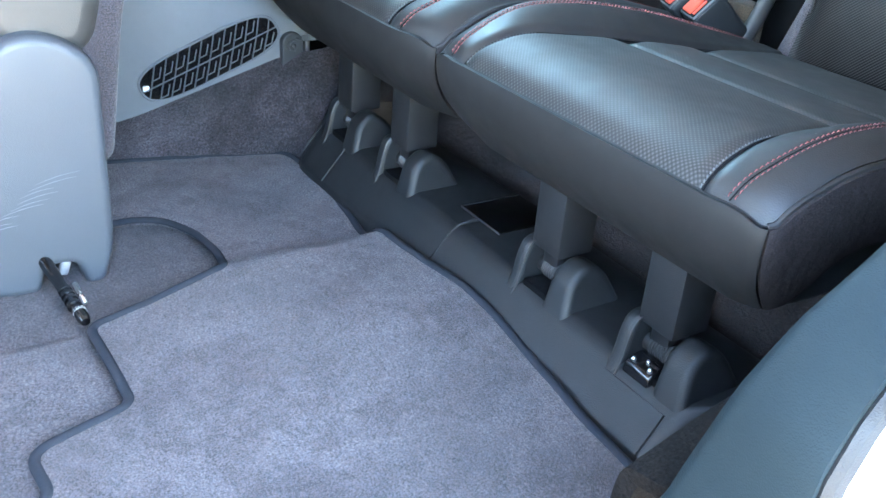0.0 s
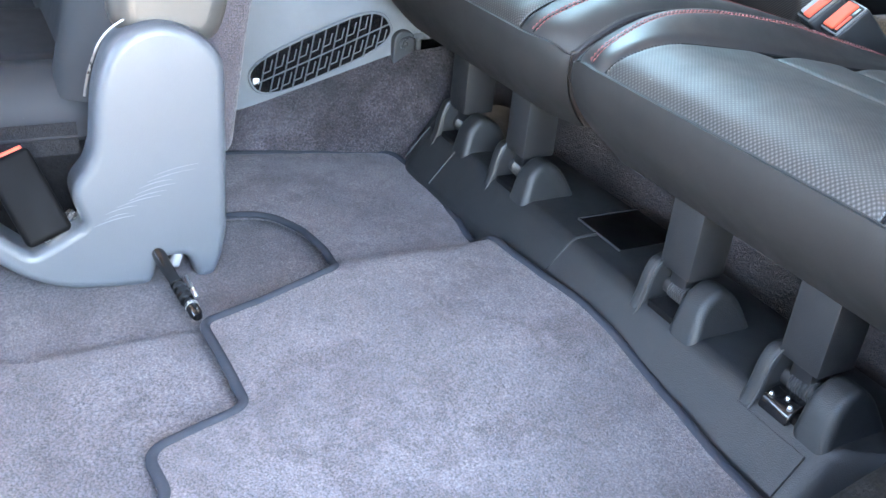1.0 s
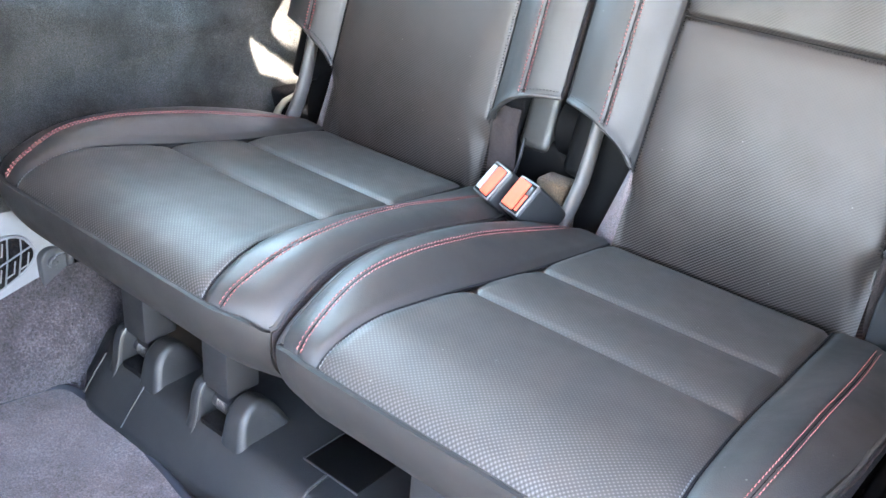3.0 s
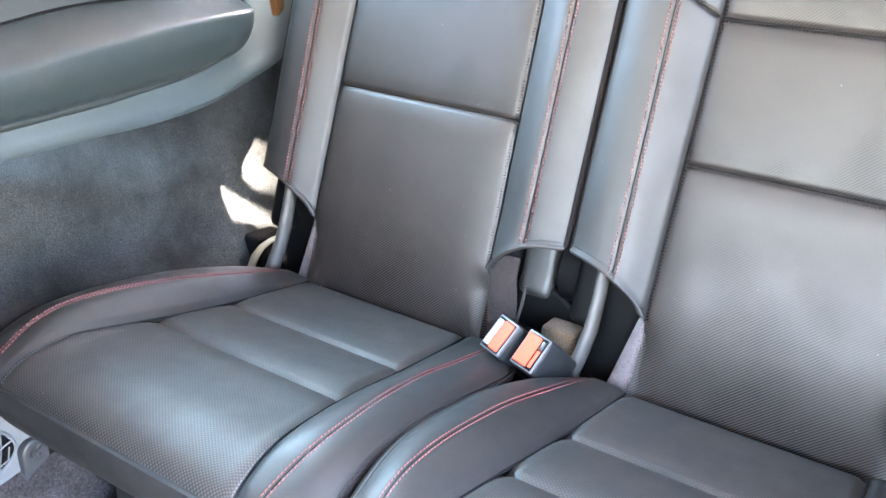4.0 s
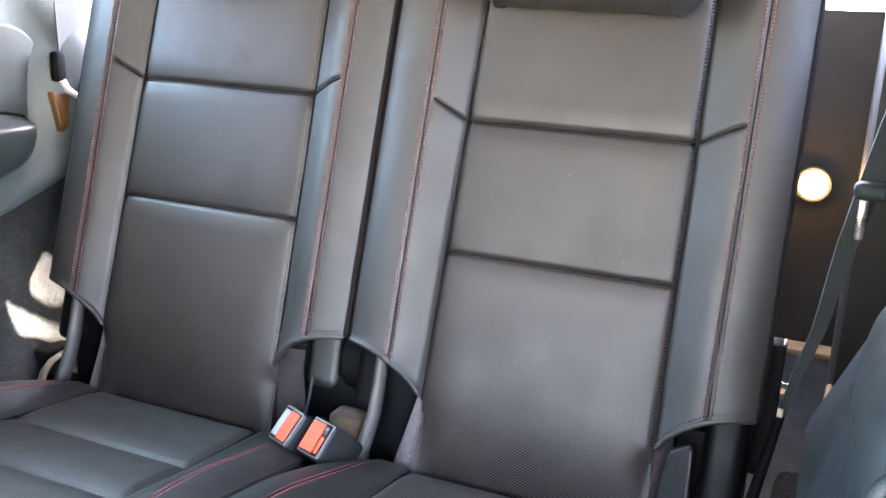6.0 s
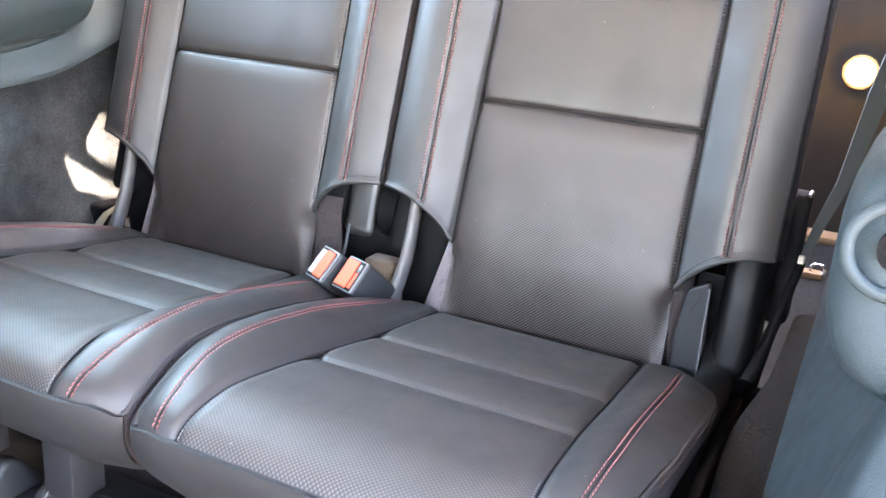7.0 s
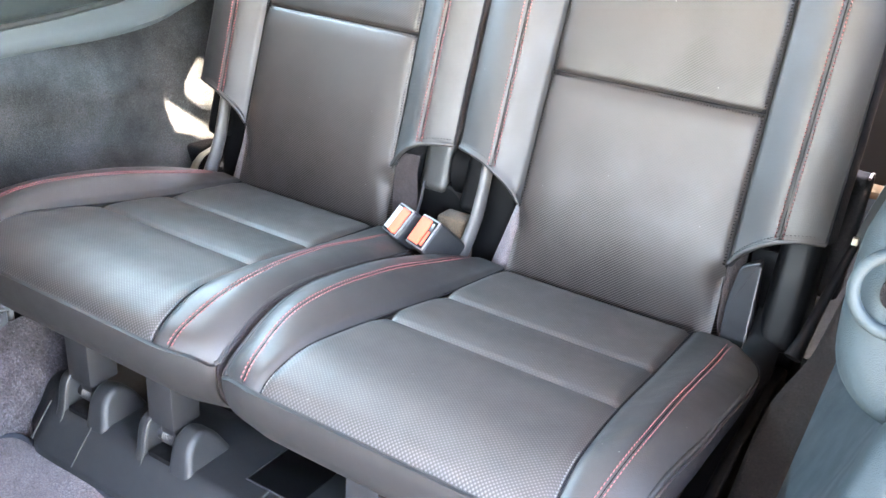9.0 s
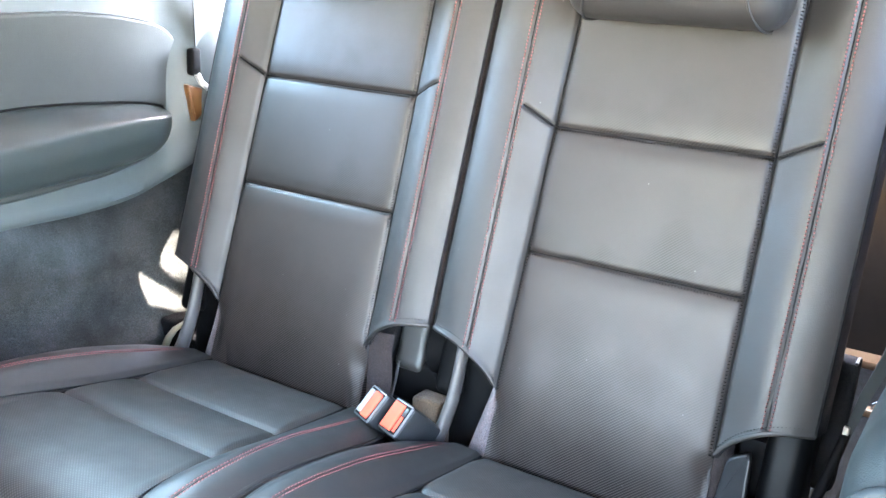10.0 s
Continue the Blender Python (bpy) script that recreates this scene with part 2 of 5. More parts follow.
CREAM = plain("cream_plastic", (0.30, 0.28, 0.22), 0.45)
RED_BUTTON = plain("red_release_button", (0.50, 0.060, 0.030), 0.65)
WHITE_PAINT = plain("white_body_paint", (0.80, 0.80, 0.80), 0.2)
BROWN_PANEL = plastic("brown_panel_plastic", (0.34, 0.25, 0.18), 0.6, 0.3, 0.1)
HEADLINER = carpet("headliner_cloth", (0.42, 0.40, 0.375), 700, 0.001, 0.1)
WEBBING = plastic("belt_webbing", (0.016, 0.020, 0.021), 0.6, 0.6, 0.05, 700)
PALE_PLASTIC = plain("pale_plastic", (0.55, 0.56, 0.57), 0.4)
AMBER = plain("amber_bounce", (0.10, 0.042, 0.012), 0.45)
LAMP = plain("warm_lamp_lens", (0.9, 0.8, 0.6), 0.4, 0.0, (1.0, 0.62, 0.26), 1.6)
CONCRETE = plain("warm_paving", (0.23, 0.190, 0.160), 0.9)

# ---------------------------------------------------------------- mesh helpers


def thing(name, at=(0, 0, 0), label="", category="", group="", kind=""):
    ob = new(name)
    ob.location = at
    return tagged(ob, label, category, group, kind)


def fill(me, mats, smooth=True):
    for m in mats if isinstance(mats, (list, tuple)) else (mats,):
        me.materials.append(m)
    if smooth:
        me.polygons.foreach_set("use_smooth", [True] * len(me.polygons))


def part(name, bm, mat, parent=None, label="", smooth=True, angle=40):
    """Link a bmesh as one mesh object, given in world places, under its parent."""
    me = bpy.data.meshes.new(name)
    bmesh.ops.recalc_face_normals(bm, faces=bm.faces)
    if smooth:
        for e in bm.edges:
            e.smooth = len(e.link_faces) != 2 or e.calc_face_angle(0) < radians(angle)
    bm.to_mesh(me)
    bm.free()
    fill(me, mat, smooth)
    ob = new(name, me)
    if parent is not None:
        ob.parent = parent
        off = Vector((0, 0, 0))
        p = parent
        while p is not None:
            off += Vector(p.location)
            p = p.parent
        me.transform(Matrix.Translation(-off))
    return tagged(ob, label)


def slab(name, pts, mat, parent=None, thick=0.006, uv=None, label=""):
    """A sheet over the grid pts (nu x nv x 3), thickened to its back; uv: grid of metres for the texture."""
    p = np.asarray(pts, float)
    nu, nv = p.shape[:2]
    du, dv = np.gradient(p, axis=0), np.gradient(p, axis=1)
    n = np.cross(du, dv)
    n /= np.maximum(np.linalg.norm(n, axis=2, keepdims=True), 1e-9)
    back = p - n * thick
    co = np.concatenate([p.reshape(-1, 3), back.reshape(-1, 3)])
    k = nu * nv
    i = np.arange(k).reshape(nu, nv)
    quad = np.stack([i[:-1, :-1], i[1:, :-1], i[1:, 1:], i[:-1, 1:]], -1).reshape(-1, 4)
    faces = [tuple(q) for q in quad] + [tuple(q[::-1] + k) for q in quad]
    rim = [*i[:, 0], *i[-1, 1:], *i[::-1, -1][1:], *i[0, ::-1][1:]]
    for a, b in zip(rim[:-1], rim[1:]):
        faces.append((b, a, a + k, b + k))
    me = bpy.data.meshes.new(name)
    me.from_pydata(co.tolist(), [], [[int(v) for v in f] for f in faces])
    if uv is not None:
        flat = np.concatenate([np.asarray(uv).reshape(-1, 2)] * 2)
        layer = me.uv_layers.new(name="UVMap")
        idx = np.empty(len(me.loops), int)
        me.loops.foreach_get("vertex_index", idx)
        layer.data.foreach_set("uv", flat[idx].ravel())
    bm = bmesh.new()
    bm.from_mesh(me)
    bpy.data.meshes.remove(me)
    return part(name, bm, mat, parent, label, angle=60)


def box_bm(lo, hi, bevel=0.0, seg=2, turn=None):
    bm = bmesh.new()
    bmesh.ops.create_cube(bm, size=1)
    lo, hi = Vector(lo), Vector(hi)
    bmesh.ops.scale(bm, vec=hi - lo, verts=bm.verts)
    if bevel:
        bmesh.ops.bevel(bm, geom=bm.edges[:], offset=bevel, segments=seg, profile=0.5, affect="EDGES")
    if turn is not None:
        bmesh.ops.transform(bm, matrix=turn, verts=bm.verts)
    bmesh.ops.translate(bm, vec=(lo + hi) / 2, verts=bm.verts)
    return bm


def rod_bm(points, radius, seg=10, flat=1.0, ref=None):
    """A tube along points; radius a number or one a point; flat squeezes it along its second axis."""
    bm = bmesh.new()
    pts = [Vector(p) for p in points]
    rad = radius if isinstance(radius, (list, tuple)) else [radius] * len(pts)
    rings = []
    if ref is None:
        ref = Vector((0, 0, 1)) if abs((pts[-1] - pts[0]).normalized().x) > 0.8 else Vector((1, 0, 0))
    for k, p in enumerate(pts):
        d = (pts[min(k + 1, len(pts) - 1)] - pts[max(k - 1, 0)]).normalized()
        a = (ref - d * ref.dot(d)).normalized()
        b = d.cross(a)
        rings.append([bm.verts.new(p + (a * math.cos(t) + b * math.sin(t) * flat) * rad[k])
                      for t in (2 * math.pi * j / seg for j in range(seg))])
    for r, s in zip(rings[:-1], rings[1:]):
        for j in range(seg):
            bm.faces.new((r[j], r[(j + 1) % seg], s[(j + 1) % seg], s[j]))
    bm.faces.new(rings[0][::-1])
    bm.faces.new(rings[-1])
    return bm


def inset(outline, d):
    """Move a plane outline inwards by d, corner by corner."""
    p = np.asarray(outline, float)
    nxt, prv = np.roll(p, -1, 0), np.roll(p, 1, 0)
    turn = np.sign(np.sum(p[:, 0] * nxt[:, 1] - nxt[:, 0] * p[:, 1]))
    a, b = nxt - p, p - prv
    na = np.stack([-a[:, 1], a[:, 0]], 1) / np.maximum(np.linalg.norm(a, axis=1, keepdims=True), 1e-9)
    nb = np.stack([-b[:, 1], b[:, 0]], 1) / np.maximum(np.linalg.norm(b, axis=1, keepdims=True), 1e-9)
    m = na + nb
    m /= np.maximum(np.sum(m * m, 1, keepdims=True) / 2, 0.35)
    return p + m * d * turn


def prism_bm(outline, axis, lo, hi, bevel=0.0, seg=2, cut=0.0):
    """Extrude a plane outline (pairs) along an axis from lo to hi, with rounded rims; cut: strips across the caps."""
    bm = bmesh.new()
    seg = max(seg, 3)
    bevel = min(bevel, abs(hi - lo) * 0.49)

    def ring(d, at):
        order = {"x": lambda u, v: (at, u, v), "y": lambda u, v: (u, at, v), "z": lambda u, v: (u, v, at)}[axis]
        return [bm.verts.new(order(u, v)) for u, v in inset(outline, d)]

    if bevel:
        k = [radians(90) * q / seg for q in range(seg + 1)]
        low = [ring(bevel * (1 - math.sin(q)), lo + bevel * (1 - math.cos(q))) for q in k]
        top = [ring(bevel * (1 - math.sin(q)), hi - bevel * (1 - math.cos(q))) for q in k[::-1]]
        rings = [ring(bevel * 1.06, lo)] + low + top + [ring(bevel * 1.06, hi)]
    else:
        rings = [ring(0, lo), ring(0, hi)]
    n = len(outline)
    for r, t in zip(rings[:-1], rings[1:]):
        for i in range(n):
            bm.faces.new((r[i], r[(i + 1) % n], t[(i + 1) % n], t[i]))
    bm.faces.new(rings[0])
    bm.faces.new(rings[-1])
    if cut:
        zs = [v.co.z for v in bm.verts]
        at = min(zs) + cut
        while at < max(zs):
            bmesh.ops.bisect_plane(bm, geom=bm.verts[:] + bm.edges[:] + bm.faces[:], plane_co=(0, 0, at), plane_no=(0, 0, 1))
            at += cut
    return bm


def round_outline(pts, radius, seg=5):
    """Round the corners of a plane outline; radius a number or one a corner."""
    out = []
    n = len(pts)
    rad = radius if isinstance(radius, (list, tuple)) else [radius] * n
    for i in range(n):
        p, a, b = Vector(pts[i]), Vector(pts[i - 1]), Vector(pts[(i + 1) % n])
        da, db = (a - p), (b - p)
        r = min(rad[i], da.length * 0.49, db.length * 0.49)
        if r < 1e-5:
            out.append(tuple(p))
            continue
        s, e = p + da.normalized() * r, p + db.normalized() * r
        for k in range(seg + 1):
            t = k / seg
            out.append(tuple(s * (1 - t) ** 2 + p * 2 * t * (1 - t) + e * t * t))
    return out


def curve(xs, ys, x):
    """Smooth interpolation through a few knots."""
    return np.interp(x, xs, ys) if len(xs) < 3 else spline(np.array(xs, float), np.array(ys, float), np.asarray(x, float))


def spline(xs, ys, x):
    d = np.diff(ys) / np.diff(xs)
    m = np.concatenate([[d[0]], (d[:-1] + d[1:]) / 2, [d[-1]]])
    m[1:-1] = np.where(d[:-1] * d[1:] <= 0, 0, m[1:-1])
    x = np.clip(x, xs[0], xs[-1])
    i = np.clip(np.searchsorted(xs, x, side="right") - 1, 0, len(xs) - 2)
    h = xs[i + 1] - xs[i]
    t = (x - xs[i]) / h
    return ((2 * t ** 3 - 3 * t ** 2 + 1) * ys[i] + (t ** 3 - 2 * t ** 2 + t) * h * m[i]
            + (-2 * t ** 3 + 3 * t ** 2) * ys[i + 1] + (t ** 3 - t ** 2) * h * m[i + 1])


def smooth(a, b, x):
    t = np.clip((np.asarray(x, float) - a) / (b - a), 0, 1)
    return t * t * (3 - 2 * t)


def groove(d, depth, width):
    return depth * np.exp(-(np.asarray(d) / width) ** 2)


def stitches(name, line, normals, mat, parent, length=0.0040, gap=0.0020, width=0.0008, label=""):
    """Thread dashes along a line of points, lying proud of the surface."""
    pts, nor = np.asarray(line, float), np.asarray(normals, float)
    seg = np.linalg.norm(np.diff(pts, axis=0), axis=1)
    run = np.concatenate([[0], np.cumsum(seg)])
    verts, faces = [], []
    s = 0.002
    while s + length < run[-1]:
        ends = [np.array([np.interp(q, run, pts[:, k]) for k in range(3)]) for q in (s, s + length)]
        n = np.array([np.interp(s, run, nor[:, k]) for k in range(3)])
        n /= np.linalg.norm(n)
        d = ends[1] - ends[0]
        side = np.cross(d, n)
        side *= width / 2 / np.linalg.norm(side)
        b = len(verts)
        mid = (ends[0] + ends[1]) / 2 + n * width
        for q, up in ((ends[0], -0.3), (mid, 0.0), (ends[1], -0.3)):
            for off in (side, n * width * 0.9, -side, -n * width * 0.5):
                verts.append(tuple(q + off + n * width * up))
        for r in (0, 4):
            for j in range(4):
                faces.append((b + r + j, b + r + (j + 1) % 4, b + r + 4 + (j + 1) % 4, b + r + 4 + j))
        faces += [(b + 3, b + 2, b + 1, b), (b + 8, b + 9, b + 10, b + 11)]
        s += length + gap
    me = bpy.data.meshes.new(name)
    me.from_pydata(verts, [], faces)
    bm = bmesh.new()
    bm.from_mesh(me)
    bpy.data.meshes.remove(me)
    return part(name, bm, mat, parent, label, angle=80)

# ---------------------------------------------------------------- the shell of the vehicle
ROOF = 1.20


def wall_with_holes(name, axis_at, y0, y1, z0, z1, holes, thick, mat, kind="structure"):
    """An upright wall along y at x = axis_at, with rectangular openings (y0, y1, z0, z1)."""
    ys = sorted({y0, y1, *[h[0] for h in holes], *[h[1] for h in holes]})
    zs = sorted({z0, z1, *[h[2] for h in holes], *[h[3] for h in holes]})
    cells = set()
    for i in range(len(ys) - 1):
        for j in range(len(zs) - 1):
            cy, cz = (ys[i] + ys[i + 1]) / 2, (zs[j] + zs[j + 1]) / 2
            if not any(h[0] < cy < h[1] and h[2] < cz < h[3] for h in holes):
                cells.add((i, j))
    bm = bmesh.new()
    vs = {}

    def v(i, j, k):
        if (i, j, k) not in vs:
            vs[i, j, k] = bm.verts.new((axis_at + k * thick, ys[i], zs[j]))
        return vs[i, j, k]

    for i, j in cells:
        bm.faces.new((v(i, j, 0), v(i + 1, j, 0), v(i + 1, j + 1, 0), v(i, j + 1, 0)))
        bm.faces.new((v(i, j, 1), v(i, j + 1, 1), v(i + 1, j + 1, 1), v(i + 1, j, 1)))
        for (di, dj), (a, b) in {(-1, 0): ((0, 0), (0, 1)), (1, 0): ((1, 1), (1, 0)), (0, -1): ((1, 0), (0, 0)), (0, 1): ((0, 1), (1, 1))}.items():
            if (i + di, j + dj) not in cells:
                p, q = (i + a[0], j + a[1]), (i + b[0], j + b[1])
                bm.faces.new((v(*p, 0), v(*q, 0), v(*q, 1), v(*p, 1)))
    return tagged(part(name, bm, mat, smooth=False), kind=kind)


# the outside: ground, body sides, roof, ends
tagged(part("ground", box_bm((-60, -60, -0.50), (60, 60, -0.42)), CONCRETE, label="warm grey paved ground outside the vehicle"), kind="structure")
wall_with_holes("wall_far", -0.80, -2.3, 1.5, -0.1, ROOF, [(-2.0, -1.2, 0.80, 1.16), (-1.1, -0.15, 0.78, 1.16), (0.0, 0.54, 0.95, 1.16), (0.76, 1.30, 0.84, 1.16)], -0.06, BLACK_PLASTIC)
wall_with_holes("wall_near", 0.74, -2.3, 1.5, -0.1, ROOF, [(-2.0, -1.25, 0.80, 1.16), (-0.72, -0.02, 0.0, 1.16), (0.04, 0.54, 0.99, 1.16)], 0.06, BLACK_PLASTIC)
tagged(part("ceiling", box_bm((-0.80, -2.3, ROOF), (0.80, 1.10, ROOF + 0.05)), HEADLINER, smooth=False), kind="structure")
front = bmesh.new()
for lo, hi in (((-0.8, -2.36, -0.1), (0.8, -2.30, 0.75)), ((-0.8, -2.36, 1.16), (0.8, -2.30, ROOF))):
    b = box_bm(lo, hi)
    m = bpy.data.meshes.new("tmp")
    b.to_mesh(m)
    front.from_mesh(m)
    b.free()
    bpy.data.meshes.remove(m)
tagged(part("wall_front", front, BROWN_PANEL, smooth=False), kind="structure")
# tailgate: lower panel and the header above its sloping glass
tagged(part("tailgate", prism_bm([(1.42, 0.2), (1.50, 0.2), (1.46, 0.80), (1.36, 0.78)], "x", -0.74, 0.74), BLACK_PLASTIC, label="dark plastic inner panel of the tailgate", smooth=False), category="tailgate")
tagged(part("cargo_floor", box_bm((-0.74, 0.56, 0.26), (0.74, 1.46, 0.32), 0.004), CARGO_CARPET, label="charcoal carpeted cargo floor behind the seats"), kind="structure")

# ---------------------------------------------------------------- floor and mat


def floor_z(x, y):
    """Height of the footwell floor with its low centre hump near the riser."""
    x, y = np.asarray(x, float), np.asarray(y, float)
    hump = 0.032 * smooth(-0.135, -0.065, x) * smooth(-0.38, -0.10, y) * (1 - 0.5 * smooth(0.04, 0.32, x))
    waves = 0.0025 * np.sin(9 * x + 4 * y) * np.cos(11 * y - 3 * x)
    return 0.066 + hump + waves


def floor_sheet():
    xs, ys = np.linspace(-0.78, 0.72, 170), np.linspace(-1.6, 0.56, 150)
    X, Y = np.meshgrid(xs, ys, indexing="ij")
    Z = floor_z(X, Y) + 0.004 * np.sin(5 * X + 1.3) * np.sin(6 * Y) - 0.004
    # a low step where the carpet folds up towards the sill
    Z = Z + 0.011 * smooth(-0.066, -0.044, X) * smooth(-0.345, -0.385, Y)
    ob = slab("floor", np.stack([X, Y, Z], -1), FLOOR_CARPET, thick=0.03)
    tagged(ob, kind="structure", label="grey-violet looped carpet of the footwell floor")


floor_sheet()


def smooth_loop(pts, radii, step=0.008):
    out = round_outline(pts, radii, 8)
    res = []
    for a, b in zip(out, out[1:] + out[:1]):
        a, b = Vector(a), Vector(b)
        n = max(1, int((b - a).length / step))
        res += [tuple(a + (b - a) * k / n) for k in range(n)]
    return res


def mat_wave(x, y):
    """Loose waves of the mat over the floor."""
    return 0.003 * noise.noise((x * 7, y * 7, 0.3)) + 0.0035 * noise.noise((x * 13 + 2, y * 6, 1.7)) + 0.0012 * noise.noise((x * 30, y * 30, 4.1))


def floor_mat():
    mat = thing("floor_mat", (0.05, -0.2, 0.07), "grey-violet carpet floor mat with a bound edge on the footwell floor", "floor mat")
    outline = [(-0.432, 0.028), (-0.30, 0.034), (-0.20, 0.018), (-0.10, 0.004), (0.02, 0.014), (0.10, 0.024), (0.20, 0.026), (0.30, 0.012), (0.435, 0.002),
               (0.46, -0.10), (0.50, -0.62), (0.24, -0.62), (0.205, -0.455), (0.137, -0.462), (0.106, -0.362), (-0.045, -0.368), (-0.075, -0.205),
               (-0.135, -0.185), (-0.235, -0.195), (-0.285, -0.235), (-0.30, -0.60), (-0.60, -0.60), (-0.50, -0.30)]
    radii = [0.03, 0.05, 0.05, 0.05, 0.05, 0.05, 0.05, 0.05, 0.025, 0.04, 0.02, 0.02, 0.022, 0.022, 0.018, 0.018, 0.012, 0.04, 0.05, 0.06, 0.02, 0.02, 0.03]
    loop = smooth_loop(outline, radii)
    # a fine square grid cut by the outline
    bm = bmesh.new()
    vs = [bm.verts.new((x, y, 0)) for x, y in loop]
    bm.faces.new(vs)
    for axis, lo, hi, n in ((0, -0.60, 0.50, 74), (1, -0.62, 0.04, 46)):
        for k in range(1, n):
            at = lo + (hi - lo) * k / n
            co = (at, 0, 0) if axis == 0 else (0, at, 0)
            no = (1, 0, 0) if axis == 0 else (0, 1, 0)
            bmesh.ops.bisect_plane(bm, geom=bm.verts[:] + bm.edges[:] + bm.faces[:], plane_co=co, plane_no=no)
    for v in bm.verts:
        x, y = v.co.x, v.co.y
        v.co.z = float(floor_z(x, y)) + 0.014 + mat_wave(x, y)
    top = bm.faces[:]
    ext = bmesh.ops.extrude_face_region(bm, geom=top)
    for g in ext["geom"]:
        if isinstance(g, bmesh.types.BMVert):
            g.co.z -= 0.008
    part("mat_body", bm, MAT_CARPET, mat, "brushed grey-violet pile")
    edge = [(x, y, float(floor_z(x, y)) + 0.0135 + mat_wave(x, y)) for x, y in loop]
    part("binding", rod_bm(edge + edge[:1], 0.0042, 10, 1.3, Vector((0, 0, 1))), BINDING, mat, "slate-blue stitched edge binding")


floor_mat()

# ---------------------------------------------------------------- far side of the cabin


def far_x(y, z):
    """The leaning inner face of the far side trim."""
    y, z = np.asarray(y, float), np.asarray(z, float)
    low = -0.492 + 0.29 * (np.minimum(y, 0.10) - 0.03) - 0.10 * (z - 0.22)
    up = -0.575 - 0.06 * smooth(-0.05, 0.3, y) - 0.10 * (z - 0.40)
    k = smooth(0.26, 0.42, z)
    return low * (1 - k) + up * k


def far_riser():
    ys, t = np.linspace(-0.9, 0.16, 60), np.linspace(0, 1, 14)
    Y, T = np.meshgrid(ys, t, indexing="ij")
    ztop = np.interp(Y, [-0.9, -0.3, -0.17, 0.047, 0.16], [0.071, 0.080, 0.122, 0.213, 0.232])
    Z = 0.062 + (ztop + 0.008 - 0.062) * T
    xt = far_x(Y, ztop)
    xb = -0.432 + 0.2 * Y
    X = xb + (xt - xb) * (T ** 1.3) + 0.010 * np.sin(math.pi * T)
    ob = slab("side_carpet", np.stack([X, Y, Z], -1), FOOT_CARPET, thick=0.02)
    tagged(ob, "dark violet-grey carpet lining the foot of the side trim", "carpet")


far_riser()


def far_trim():
    trim = thing("side_trim", (-0.55, -0.2, 0.2), "slate plastic side trim with an oval air vent", "trim panel")
    ys, t = np.linspace(-0.95, 0.20, 70), np.linspace(0, 1, 16)
    Y, T = np.meshgrid(ys, t, indexing="ij")
    zb = np.interp(Y, [-0.95, -0.3, -0.17, 0.047, 0.20], [0.068, 0.077, 0.119, 0.210, 0.232])
    zt = np.interp(Y, [-0.95, -0.03, 0.02, 0.20], [0.392, 0.392, 0.315, 0.295])
    Z = zb + (zt - zb) * T
    Y = np.minimum(Y, 0.060 + 0.14 * smooth(0.246, 0.275, Z))
    X = far_x(Y, Z) - 0.012 * smooth(0.380, 0.392, Z)
    slab("panel", np.stack([X, Y, Z], -1), TRIM_PLASTIC, trim, 0.012)
    # upper ledge panel above the groove
    Z2 = 0.388 + 0.40 * T
    Yu = -0.95 + 0.978 * (ys[:, None] + 0.95) / 1.15 + 0 * T
    X2 = far_x(Yu, Z2) - 0.009
    slab("upper_panel", np.stack([X2, Yu, Z2], -1), TRIM_PLASTIC, trim, 0.012)

    # the vent: a slanted stadium, a black sheet painting its shaded hollow, slats and ribs
    a, b = Vector((-0.167, 0.166)), Vector((0.035, 0.268))
    d = (b - a).normalized()
    nrm = Vector((-d.y, d.x))
    c = (a + b) / 2
    half, rad = (b - a).length / 2, 0.031

    def on(u, w, off=0.0):
        y, z = c + d * u + nrm * w
        return Vector((float(far_x(y, z)) + off, y, z))

    ring = []
    for k in range(40):
        t = 2 * math.pi * k / 40
        u = math.copysign(max(0, abs(math.cos(t)) ** 0.55), math.cos(t)) * half
        w = math.copysign(abs(math.sin(t)) ** 0.75, math.sin(t)) * rad
        ring.append((u, w))
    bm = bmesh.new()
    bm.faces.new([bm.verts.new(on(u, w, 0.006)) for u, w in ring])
    part("vent_back", bm, VOID, trim, "black sheet painted as the vent's shaded hollow", smooth=False)
    part("vent_rim", rod_bm([on(u, w, 0.005) for u, w in ring + ring[:1]], 0.0022, 8), TRIM_PLASTIC, trim)

    def along(w):
        return half * max(0.0, 1 - min(1, abs(w / rad)) ** 2.67) ** 0.28

    def inside(u, w):
        return abs(w) < rad * 0.97 and abs(u) < along(w) * 0.985

    def climb(u, sign):
        """How far a leaning rib from u on the middle slat reaches before the rim."""
        w = 0.0
        while inside(u + LEAN * (w + sign * 0.0005), w + sign * 0.0005):
            w += sign * 0.0005
        return w

    LEAN = 0.80
    L = along(0.0) * 0.98
    part("slat", rod_bm([on(-L, 0, 0.010), on(0, 0, 0.011), on(L, 0, 0.010)], 0.0014, 6, 0.7), GREY_PLASTIC, trim, "long middle slat")
    for k in range(-6, 7):
        u = k * 0.0195
        if not inside(u, 0):
            continue
        lo, hi = climb(u, -1), climb(u, 1)
        if hi - lo > 0.012:
            part("rib", rod_bm([on(u + LEAN * lo, lo, 0.0075), on(u, 0, 0.0090), on(u + LEAN * hi, hi, 0.0075)], 0.0011, 6), VENT_RIB, trim)
